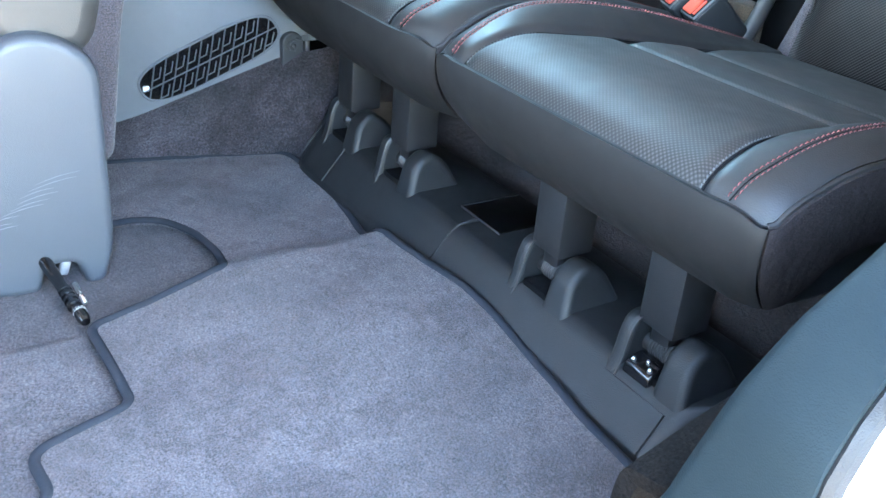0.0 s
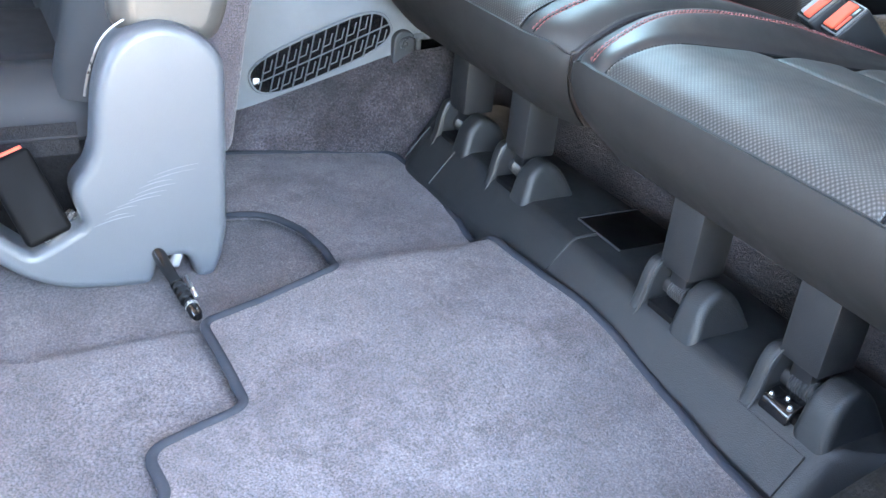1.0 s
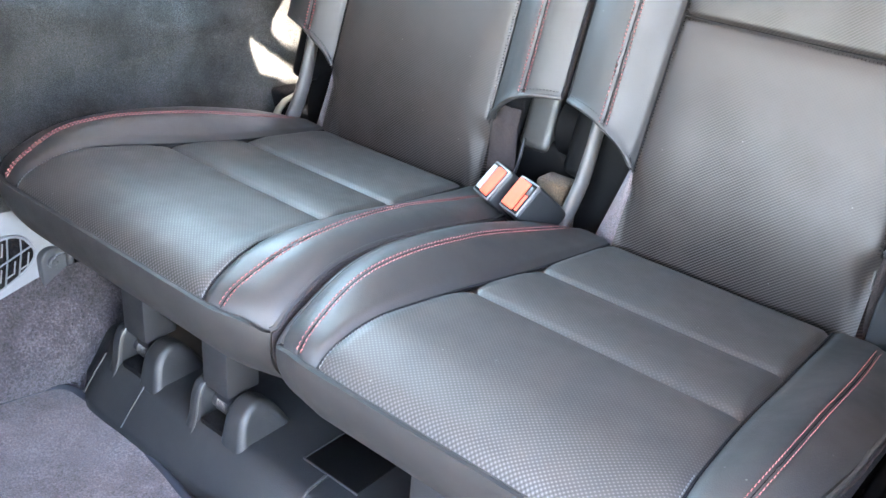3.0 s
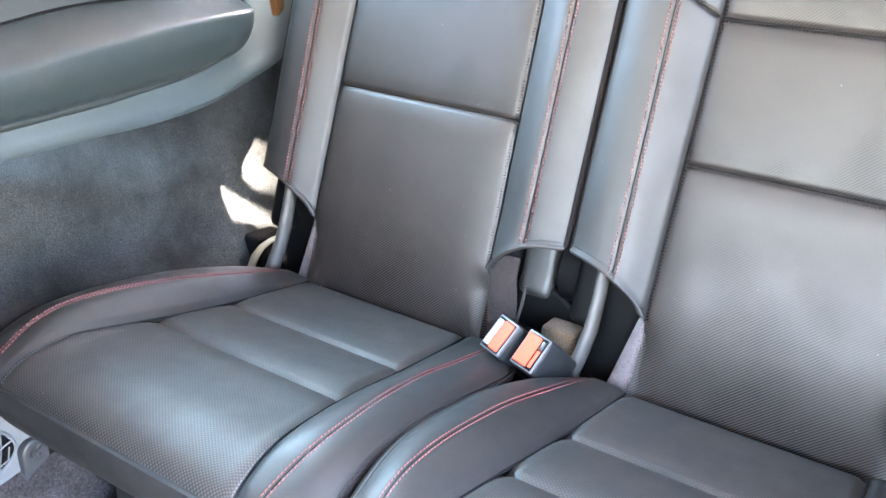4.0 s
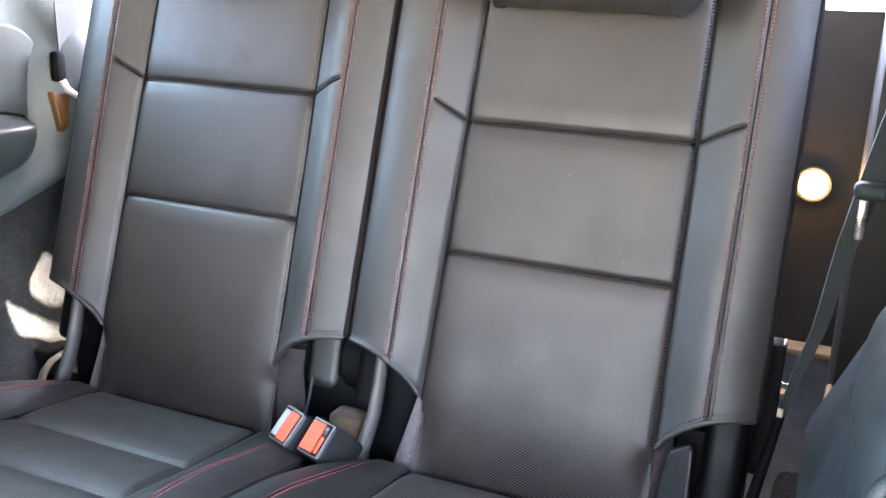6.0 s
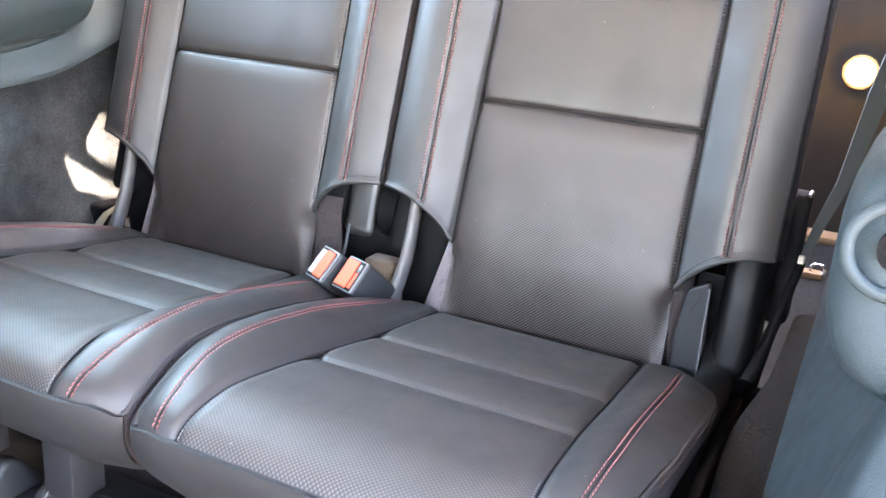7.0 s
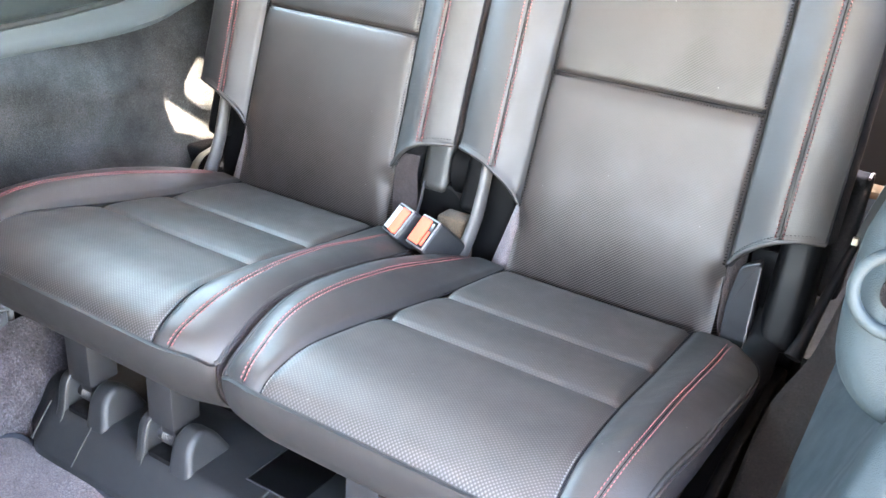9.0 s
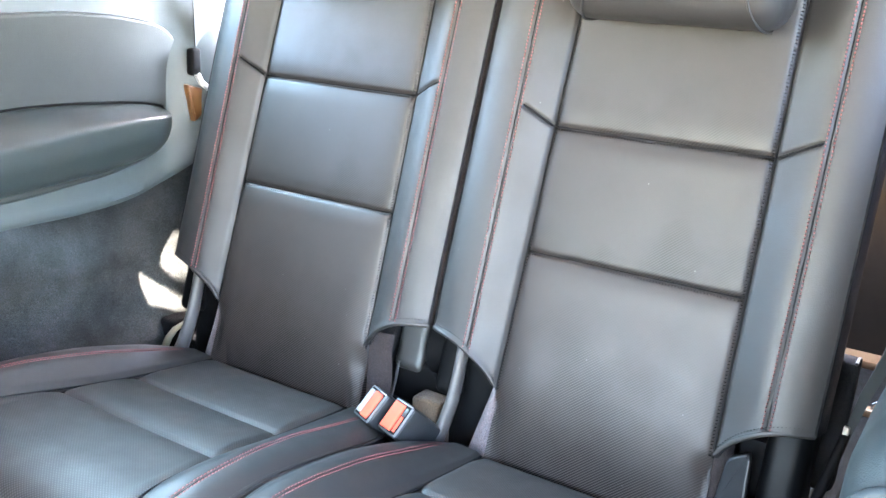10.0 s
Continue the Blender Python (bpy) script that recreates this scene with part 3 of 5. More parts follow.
        # a small ledge in each cell with a short upright at its end
        for w in (-0.020, 0.008):
            ends = [(u + LEAN * w + 0.001, w), (u + LEAN * w + 0.0120, w), (u + LEAN * (w + 0.013) + 0.0125, w + 0.013)]
            if all(inside(*q) for q in ends):
                part("cross_bar", rod_bm([on(p, q, 0.0072) for p, q in ends], 0.0009, 6), GREY_PLASTIC, trim)
    # a small pale chip added to paint the glint at this end
    part("clip", box_bm((float(far_x(-0.160, 0.176)) + 0.006, -0.166, 0.168), (float(far_x(-0.160, 0.176)) + 0.011, -0.156, 0.177), 0.002, 2), PALE_PLASTIC, trim, "pale chip painted as the white glint at the vent's end")
    # arched tab with its bolt, and a second dark tab behind it
    x, y, z = -0.481, 0.058, 0.238
    tab = [(y - 0.018, z - 0.045), (y + 0.018, z - 0.040)] + [(y + 0.018 * math.cos(a), z + 0.002 + 0.018 * math.sin(a)) for a in (math.pi * k / 12 for k in range(13))]
    part("bolt_tab", prism_bm(tab, "x", x - 0.05, x + 0.002, 0.003, 3), TAB_PLASTIC, trim, "dark slate arched tab")
    part("bolt_boss", rod_bm([(x, y, z), (x + 0.006, y, z), (x + 0.008, y, z), (x + 0.004, y, z)], [0.0095, 0.0090, 0.0076, 0.0064], 20), TAB_PLASTIC, trim, "raised boss")
    part("bolt", rod_bm([(x + 0.003, y, z), (x + 0.0075, y, z)], [0.0046, 0.0040], 6), PAINTED_STEEL, trim, "dark hexagon bolt")
    part("rear_tab", box_bm((x - 0.02, y + 0.026, z - 0.045), (x - 0.008, y + 0.034, z + 0.004), 0.0025, 3), WARM_GREY, trim, "pale upright rib behind the tab")
    # added plate whose black paints the shaded gap
    part("tab_plate", box_bm((-0.590, 0.050, 0.165), (-0.562, 0.20, 0.300), 0.006, 3), BUCKLE_PLASTIC, trim, "dark plate added for the black gap behind the tabs")


far_trim()


def quarter_border(y):
    """Lower edge of the far quarter trim, where the carpet begins."""
    return curve([-0.30, -0.02, 0.15, 0.29, 0.43, 0.54, 0.602, 0.648, 0.690, 0.76], [0.515, 0.535, 0.554, 0.559, 0.561, 0.575, 0.600, 0.642, 0.713, 0.80], y)


def far_quarter():
    """The upper far side beside the seat: carpet below, trim band, armrest, recessed pad."""
    ys, t = np.linspace(-0.02, 0.68, 80), np.linspace(0, 1, 40)
    Y, T = np.meshgrid(ys, t, indexing="ij")
    ztop = quarter_border(Y) + 0.012
    zlow = np.interp(Y, [-0.02, -0.010, 0.005, 0.04, 0.08], [0.345, 0.325, 0.315, 0.306, 0.29])
    Z = zlow + (ztop - zlow) * T
    fore = smooth(0.09, -0.02, Y)
    X = -0.650 + 0.08 * (1 - T) ** 1.5 + (0.012 * np.sin(3.1 * math.pi * T + 4 * Y) + 0.006 * np.sin(13 * Y)) * smooth(0.54, 0.40, Y)
    X += 0.074 * smooth(0.16, -0.02, Y) * smooth(1.0, 0.55, T) + 0.040 * smooth(0.57, 0.71, Y) - 0.010
    # slack folds in the carpet
    X += 0.0035 * np.sin(30 * (Z - 0.35 * Y)) * smooth(0.1, 0.3, T) * smooth(1.0, 0.8, T) * smooth(0.52, 0.42, Y)
    X -= groove(Z - 0.437 - 0.10 * (Y - 0.3), 0.004, 0.005) * smooth(0.10, 0.25, Y) * smooth(0.55, 0.45, Y)
    # the front edge runs upright, then leans back
    Y = Y + fore * (0.02 + curve([0.30, 0.325, 0.350, 0.390, 0.430, 0.560], [-0.022, -0.031, -0.034, -0.022, -0.003, 0.020], Z))
    ob = slab("quarter_carpet", np.stack([X, Y, Z], -1), QUARTER_CARPET, thick=0.02)
    tagged(ob, "brushed charcoal carpet on the wheel housing beside the seat", "carpet")

    trim = thing("armrest_panel", (-0.66, 0.3, 0.6), "slate quarter trim with a black padded armrest and recess", "trim panel")
    ys = np.linspace(-0.30, 0.80, 100)
    t = np.linspace(0, 1, 40)
    Y, T = np.meshgrid(ys, t, indexing="ij")
    zb = quarter_border(Y)
    Z = zb + (0.985 + 0.20 * smooth(0.53, 0.60, Y) - zb) * T
    X = -0.640 - 0.05 * smooth(0.78, 1.1, Z) + 0.080 * smooth(0.57, 0.71, Y) * smooth(0.98, 0.72, Z)
    # rolled lower lip of the panel
    X = X + 0.006 * smooth(0.030, 0.006, Z - zb) - 0.010 * smooth(0.006, 0.0, Z - zb)
    slab("panel", np.stack([X, Y, Z], -1), PILLAR_PLASTIC, trim, 0.015)
    pad = round_outline([(-0.28, 0.590), (0.15, 0.595), (0.325, 0.604), (0.480, 0.620), (0.575, 0.645), (0.640, 0.715), (0.632, 0.862), (0.46, 0.89), (-0.28, 0.865)], [0.02, 0.03, 0.03, 0.05, 0.05, 0.05, 0.085, 0.12, 0.02], 10)
    part("recess_pad", prism_bm(pad, "x", -0.66, -0.634, 0.006, 2), PAD_SKIN, trim, "dark brownish grained recessed pad")
    # armrest: sloping top, a ridge and an upright front, swept along y to a blunt end
    us = np.concatenate([np.linspace(0, 0.86, 30), np.linspace(0.87, 1, 26)])
    vs = np.linspace(0, 1, 44)
    U, V = np.meshgrid(us, vs, indexing="ij")
    Yb = -0.28 + 0.864 * U
    shut = np.clip(1 - (np.clip((Yb - 0.488) / 0.0965, 0, 1)) ** 3.5, 0, 1) ** 0.5
    low = curve([-0.28, 0.15, 0.325, 0.485, 0.552, 0.600], [0.604, 0.609, 0.619, 0.636, 0.654, 0.695], Yb)
    high = curve([-0.28, 0.17, 0.25, 0.34, 0.44, 0.588, 0.600], [0.713, 0.729, 0.740, 0.745, 0.743, 0.726, 0.720], Yb)
    ridge = curve([-0.28, 0.128, 0.29, 0.53, 0.600], [0.676, 0.683, 0.701, 0.720, 0.717], Yb)
    dx = curve([0, 0.22, 0.40, 0.47, 0.54, 0.70, 0.88, 1.0], [0.0, 0.024, 0.053, 0.061, 0.062, 0.056, 0.036, 0.0], V) * (0.16 + 0.84 * shut)
    k = curve([0, 0.22, 0.40, 0.47, 0.54, 0.70, 0.88, 1.0], [0.0, 0.30, 0.78, 1.0, 1.16, 1.55, 1.90, 2.0], V)
    Zs = np.where(k < 1, high + (ridge - high) * k, ridge + (low - ridge) * (k - 1))
    slab("armrest", np.stack([-0.637 + dx, Yb, Zs], -1)[:, ::-1], ARMREST_SKIN, trim, 0.004, label="black soft-touch armrest with a blunt end")
    seam = [(-0.6335, y, float(z) + 0.0015) for y, z in zip(Yb[:, 0], high[:, 0])] + [(-0.6335, 0.5865, z) for z in (0.715, 0.706, 0.697)]
    # a black cord paints the shade in this gap
    part("armrest_gap", rod_bm(seam, 0.0022, 6), VOID, trim, "black cord drawn as the shaded gap above the armrest")


far_quarter()


def strap(name, pts, width, mat, parent=None, side=(0, 1, 0), thick=0.0018, label=""):
    pts = [Vector(p) for p in pts]
    w = Vector(side).normalized() * width / 2
    grid = []
    for k in range(len(pts)):
        grid.append([pts[k] - w, pts[k] - w * 0.5, pts[k], pts[k] + w * 0.5, pts[k] + w])
    return slab(name, np.array([[tuple(v) for v in row] for row in grid]), mat, parent, thick, label=label)


def far_belt():
    belt = thing("seat_belt", (-0.62, 0.67, 0.8), "grey seat belt webbing through a bright guide by the pillar", "seat belt")
    strap("webbing", [(-0.615, 0.672, 0.73), (-0.617, 0.670, 0.85), (-0.622, 0.668, 1.0), (-0.64, 0.665, 1.16)], 0.048, WEBBING, belt, (0, 1, 0.05))
    part("guide", rod_bm([(-0.596, 0.632, 0.785), (-0.594, 0.640, 0.770), (-0.590, 0.654, 0.759), (-0.583, 0.715, 0.752)], 0.0055, 10), PALE_PLASTIC, belt, "pale belt guide")
    part("tongue", box_bm((-0.612, 0.620, 0.782), (-0.596, 0.644, 0.830), 0.006, 3), BUCKLE_PLASTIC, belt, "black belt tongue holder")
    # amber wedge added to paint the warm light bounced onto the guide
    part("bounce_patch", prism_bm(round_outline([(0.612, 0.768), (0.652, 0.758), (0.650, 0.716), (0.628, 0.700)], 0.004, 3), "x", -0.612, -0.598, 0.003, 3), AMBER, belt, "amber-brown wedge painted as warm bounced light")


far_belt()


def belt_anchor():
    anchor = thing("belt_anchor", (-0.56, 0.52, 0.33), "pale curved belt anchor strap over a dark recess", "anchor")
    pts = [(-0.552, 0.497, 0.300), (-0.553, 0.505, 0.318), (-0.555, 0.517, 0.334), (-0.554, 0.531, 0.346), (-0.550, 0.550, 0.354), (-0.544, 0.575, 0.358)]
    part("strap", rod_bm(pts, [0.0075, 0.0080, 0.0080, 0.0070, 0.006, 0.005], 12, 0.45), ANCHOR_CREAM, anchor)
    # solid black box, coloured as a recess in shade
    part("recess", box_bm((-0.612, 0.540, 0.28), (-0.572, 0.605, 0.352), 0.008, 3), VOID, anchor, "black box painted as a shaded recess")


belt_anchor()
# ---------------------------------------------------------------- third-row seats
REAR = 0.470
# the two seats differ a little: front width, edge, seam heights and where the stitching runs
NEAR = {"wide": 0.003, "edge": 0.0, "rear": 0.0, "mid": 0.2815, "top": 0.4500, "insert": 0.0, "stitch": {1: 0.203, -1: 0.190}}
FAR = {"wide": 0.016, "edge": 0.034, "rear": 0.007, "mid": 0.2910, "top": 0.4650, "insert": 0.0035, "stitch": {1: 0.192, -1: 0.204}}


def cushion_edge(y, g):
    y = np.asarray(y, float)
    return curve([0, 0.06, 0.18, 0.34, 0.41, 0.47], [0.226, 0.231, 0.245, 0.244, 0.233, 0.205], y) + g["rear"] + (g["edge"] - g["rear"]) * (1 - smooth(0, 0.18, y))


def front_y(s, g):
    return 0.011 * np.clip((np.abs(s) - 0.165 - g["wide"]) / 0.06, 0, 1.5) ** 2


def insert_half(y, g):
    return curve([0, 0.035, 0.10, 0.20, 0.47], [0.164, 0.160, 0.155, 0.150, 0.139], y) + g["wide"] * (1 - smooth(0.02, 0.25, y))


def stitch_at(y, g):
    return curve([0, 0.10, 0.25, 0.47], [0.190, 0.201, 0.203, 0.190], y) + g["wide"] * (1 - smooth(0.05, 0.30, y))


def cushion_z(s, y, g):
    """Top of the cushion; s across from its middle, y from its front edge."""
    s = np.abs(np.asarray(s, float))
    f = np.clip(y - front_y(s, g), 0, None)
    z = curve([0, 0.012, 0.035, 0.07, 0.12, 0.20, 0.315, 0.47], [0.380, 0.392, 0.402, 0.407, 0.403, 0.394, 0.376, 0.357], f)
    z = z + 0.024 * smooth(0.140, 0.205, s) * curve([0, 0.03, 0.11, 0.26, 0.38, 0.47], [0, 0.12, 0.85, 1.0, 0.55, 0.0], f)
    r = 0.055
    over = np.clip(s - (cushion_edge(y, g) - 0.034), 0, 0.034)
    return z - (r - np.sqrt(r * r - over * over))


def cushion(seat, cx, sgn, geo):
    """The bench cushion with its panels, seams, stitching and pan."""
    def P(s, y, drop=0.0):
        return np.stack([cx + sgn * s, y + 0 * s, cushion_z(s, y, geo) - drop], -1)

    pan = part("cushion", prism_bm(round_outline([(cx - 0.20, 0.075), (cx + 0.20, 0.075), (cx + 0.215, 0.44), (cx - 0.215, 0.44)], 0.03), "z", 0.268, 0.335, 0.006),
               BLACK_PLASTIC, seat, "black seat pan under the cushion")
    flip = slice(None, None, -1) if sgn < 0 else slice(None)
    a = np.linspace(0, 1, 64)
    for y0, y1, n in ((0.0, 0.198, 70), (0.198, 0.317, 44), (0.317, REAR, 50)):
        b = np.linspace(0, 1, n)
        if y0 == 0:
            b = b ** 1.5
        A, B = np.meshgrid(a, b, indexing="ij")
        Y = y0 + (y1 - y0) * B
        W = insert_half(Y, geo)
        S = (2 * A - 1) * W
        side = W - np.abs(S)
        ends = np.minimum(Y - y0, y1 - Y) if y0 > 0 else y1 - Y
        drop = groove(side, 0.0055, 0.006) + groove(ends, 0.0045, 0.0045) + groove(ends, 0.0045, 0.020) - 0.0025
        if y0 == 0:
            drop = drop + groove(Y, 0.004, 0.004)
        arc = np.concatenate([np.zeros((len(a), 1)), np.cumsum(np.hypot(np.diff(Y, axis=1), np.diff(cushion_z(S, Y, geo), axis=1)), axis=1)], 1) + y0
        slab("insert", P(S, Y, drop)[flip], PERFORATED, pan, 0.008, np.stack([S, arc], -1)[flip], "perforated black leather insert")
    for e in (-1, 1):
        yy = np.linspace(0.0, REAR - 0.004, 60)
        w = insert_half(yy, geo)
        part("seam_cord", rod_bm([tuple(p) for p in P(e * w, yy, 0.0030 + 0 * yy)], 0.0014, 6), SEAM, pan)
        # pale dashes paint the highlight on the insert's raised front corners
        yy = np.linspace(0.001, 0.085, 60)
        w = insert_half(yy, geo) - 0.0022
        stitches("edge_stitch_glint", P(e * w, yy, 0.0024 + 0 * yy), np.tile((0, -0.3, 0.95), (60, 1)), EDGE_GLINT, pan, 0.0030, 0.0008, 0.0013)
    for e in (-1, 1):
        b = np.linspace(0, 1, 70) ** 1.3
        a2 = np.linspace(0, 1, 26)
        A, B = np.meshgrid(a2, b, indexing="ij")
        Y0 = B * REAR
        lo, hi = insert_half(Y0, geo), cushion_edge(Y0, geo)
        S = lo + (hi - lo) * A
        Y = front_y(S, geo) * (1 - B) + Y0
        drop = groove(S - lo, 0.0055, 0.006) + groove(S - stitch_at(Y0, geo), 0.0012, 0.0020) + groove(Y - front_y(S, geo), 0.004, 0.004) - 0.0015
        wr = 0.0012 * np.sin(60 * S + 25 * Y) * smooth(0.25, 0.45, Y)
        g = P(e * S, Y, drop + wr)
        slab("bolster", g[flip] if e > 0 else g[::-1][flip], LEATHER, pan, 0.008, label="smooth black leather bolster")
        ys = np.linspace(0.0005, 0.452, 120)
        sc = stitch_at(ys, geo)
        part("seam_cord", rod_bm([tuple(p) for p in P(e * sc, ys + front_y(sc, geo) * (1 - ys / REAR), -0.0004 + 0 * ys)], 0.0007, 6), SEAM, pan)
        for off in (-0.0030, 0.0030):
            s = stitch_at(ys, geo) + off
            yy = ys + front_y(s, geo) * (1 - ys / REAR)
            line = P(e * s, yy, -0.0012)
            dz = (cushion_z(e * s, yy + 0.002, geo) - cushion_z(e * s, yy - 0.002, geo)) / 0.004
            dx = (cushion_z(e * s + 0.002, yy, geo) - cushion_z(e * s - 0.002, yy, geo)) / 0.004
            nn = np.stack([-dx * sgn, -dz, np.ones_like(dz)], -1)
            nn /= np.linalg.norm(nn, axis=1, keepdims=True)
            stitches("stitching", line, nn, THREAD, pan, 0.0040, 0.0013, 0.0009, label="red double stitching")
    # skirt and sides hang from one perimeter
    corner = float(cushion_edge(0.0, geo))
    yc = float(front_y(corner, geo))
    per = [(float(cushion_edge(y, geo)), y) for y in np.linspace(REAR - 0.004, yc + 0.006, 46)] + [(corner - 0.0015, yc + 0.0015)]
    c1 = len(per) - 1
    per += [(q, float(front_y(q, geo))) for q in np.linspace(corner - 0.006, 0.185, 16)]
    per += [(q, 0.0) for q in np.linspace(0.18, 0.0, 22)]
    per = np.array(per + [(-q, y) for q, y in per[::-1][1:]])
    zt = cushion_z(per[:, 0], per[:, 1], geo) - 0.0012
    v = np.linspace(0, 1, 20)[None, :]
    ahead = 1 - smooth(0.0, 0.15, per[:, 1:2])
    flank = smooth(0.16, 0.23, np.abs(per[:, 0:1]))
    Sx = per[:, 0:1] - np.sign(per[:, 0:1]) * flank * (0.026 * v ** 1.3 - 0.004 * np.sin(math.pi * v))
    Sy = per[:, 1:2] + ahead * (0.056 * v ** 1.3 - 0.011 * np.sin(math.pi * v))
    low = 0.280 + 0.050 * flank * smooth(0.02, 0.16, per[:, 1:2])
    Sz = zt[:, None] + (low - zt[:, None]) * v
    g = np.stack([cx + sgn * Sx, Sy, Sz], -1)
    n = len(per)
    c2 = n - 1 - c1
    order = slice(None, None, -1) if sgn > 0 else slice(None)
    slab("front_skirt", g[c1:c2 + 1][order], SKIRT_SHADED, pan, 0.006, label="black leather front skirt, darkened for shade")
    slab("side_panel", g[:c1 + 1][order], SIDE_CLOTH, pan, 0.006, label="mauve-grey cloth side panel")
    slab("side_panel", g[c2:][order], SIDE_CLOTH, pan, 0.006, label="mauve-grey cloth side panel")
    rim = np.stack([cx + sgn * per[:, 0], per[:, 1], zt], -1)
    for lo, hi in ((0, c1 + 1), (c2, n)):
        part("piping", rod_bm([tuple(q) for q in rim[lo:hi]], 0.0034, 8), LEATHER, pan)
    part("skirt_seam", rod_bm([tuple(q) for q in rim[c1:c2 + 1] + np.array([0, 0, 0.0002])], 0.0007, 6), SKIRT_SHADED, pan)
    for c in (c1, c2):
        part("corner_seam", rod_bm([tuple(q) for q in g[c] + np.array([0, -0.0005, 0])], 0.0017, 6), LEATHER, pan)
    return pan


LEAN_Y, LEAN_Z = 0.279, 0.960
BACK_TOP = 0.685
HALF = 0.252


def back_insert_half(q):
    return curve([-0.03, 0.10, 0.30, 0.64], [0.150, 0.147, 0.1445, 0.140], q)


def hem_q(s):
    return curve([0.143, 0.16, 0.195, 0.22, 0.252], [0.086, 0.110, 0.136, 0.145, 0.150], np.abs(s))


def back_d(s, q):
    """How far the backrest's face stands forward of its plane."""
    s = np.abs(np.asarray(s, float))
    d = 0.024 * smooth(0.140, 0.196, s)
    over = np.clip(s - 0.208, 0, 0.046)
    d = d - (0.075 - np.sqrt(0.075 ** 2 - over ** 2))
    d = d + 0.005 * np.exp(-((q - 0.13) / 0.11) ** 2) * (1 - smooth(0.10, 0.15, s))
    d = d - 0.032 * (np.clip(0.125 - np.asarray(q, float), 0, 0.155) / 0.155) ** 2 * (1 - smooth(0.12, 0.15, s))
    top = np.clip(q - 0.637, 0, 0.0485)
    return d - (0.050 - np.sqrt(0.050 ** 2 - top ** 2))


def backrest(seat, cx, sgn, geo):
    mid, top = geo["mid"], geo["top"]

    def half(q):
        return back_insert_half(q) + geo["insert"]

    def P(s, q, d):
        return np.stack([cx + sgn * s, 0.460 + LEAN_Y * q - LEAN_Z * d, 0.36 + LEAN_Z * q + LEAN_Y * d], -1)

    flip = slice(None, None, -1) if sgn < 0 else slice(None)
    # rear board of the backrest, carpeted
    out = round_outline([(-0.225, -0.09), (0.225, -0.09), (0.240, 0.665), (-0.240, 0.665)], 0.04)
    bm = bmesh.new()
    rings = []
    for dd, k in ((-0.066, 0.985), (-0.085, 1.0), (-0.098, 0.985)):
        rings.append([bm.verts.new(tuple(P(np.float64(s * k), np.float64((q - 0.36) * k + 0.36), np.float64(dd)))) for s, q in out])
    for r, t in zip(rings[:-1], rings[1:]):
        for j in range(len(r)):
            bm.faces.new((r[j], r[(j + 1) % len(r)], t[(j + 1) % len(r)], t[j]))
    bm.faces.new(rings[0])
    bm.faces.new(rings[-1])
    back = part("backrest", bm, SEAT_FABRIC, seat, "black backrest board behind the upholstery")
    a = np.linspace(0, 1, 64)
    for q0, q1, n in ((-0.03, mid, 90), (mid, top, 60), (top, BACK_TOP, 60)):
        A, B = np.meshgrid(a, np.linspace(0, 1, n), indexing="ij")
        Q = q0 + (q1 - q0) * B
        W = half(Q)
        S = (2 * A - 1) * W
        ends = np.minimum(Q - q0, q1 - Q) if q0 > 0 else q1 - Q
        side = W - np.abs(S)
        below = smooth(0.10, 0.06, Q)
        drop = (groove(side, 0.006, 0.0035) + groove(side, 0.002, 0.014)) * (1 - below) + below * groove(side, 0.018, 0.016) + groove(ends, 0.0055, 0.0024) + groove(ends, 0.0026, 0.015) - 0.003
        drop = drop + 0.0006 * np.sin(23 * S + 3) * np.sin(17 * Q)
        slab("insert", P(S, Q, back_d(S, Q) - drop)[flip], PERFORATED_BACK if q0 < 0 else FINE_BACK, back, 0.02, np.stack([sgn * S, Q - max(q0, 0.0)], -1)[flip], "finely perforated black leather panel")
        if q0 > 0:
            s = np.linspace(-0.138, 0.138, 120)
            line = P(s, q0 - 0.0040 + 0 * s, back_d(s, q0 - 0.0040 + 0 * s) - 0.0030)
            stitches("seam_stitching", line, np.tile((0, -LEAN_Z, LEAN_Y), (120, 1)), DARK_THREAD, back, 0.0014, 0.0026, 0.0024)
    for q0 in (mid, top):
        s = np.linspace(-float(half(q0)), float(half(q0)), 30)
        part("seam_cord", rod_bm([tuple(p) for p in P(s, q0 + 0 * s, back_d(s, q0 + 0 * s) - 0.0052)], 0.0013, 6), SEAM, back)
    for e in (-1, 1):
        line_s = geo["stitch"][e]
        q = np.linspace(0.09, 0.678, 60)
        w = half(q)
        part("seam_cord", rod_bm([tuple(p) for p in P(e * w, q, back_d(w, q) - 0.0040)], 0.0013, 6), SEAM, back)
        w = half(q) - 0.0034
        stitches("edge_stitch_glint", P(e * w, q, back_d(w, q) - 0.0026), np.tile((0, -LEAN_Z, LEAN_Y), (60, 1)), DARK_THREAD, back, 0.0014, 0.0028, 0.0030)
        A, B = np.meshgrid(np.linspace(0, 1, 64), np.linspace(0, 1, 220), indexing="ij")
        Qm = 0.10 + (BACK_TOP - 0.10) * B
        lo = half(Qm)
        S = lo + (HALF - lo) * A
        Q = hem_q(S) + (BACK_TOP - hem_q(S)) * B
        drop = groove(S - lo, 0.006, 0.0035) + groove(S - lo, 0.002, 0.014) + groove(S - line_s, 0.0022, 0.0030) + groove(Q - hem_q(S), -0.002, 0.006) - 0.002
        # the short crease that runs up from the upper seam to the stitching
        u = np.clip((S - 0.1445) / (line_s - 0.1485), 0, 1)
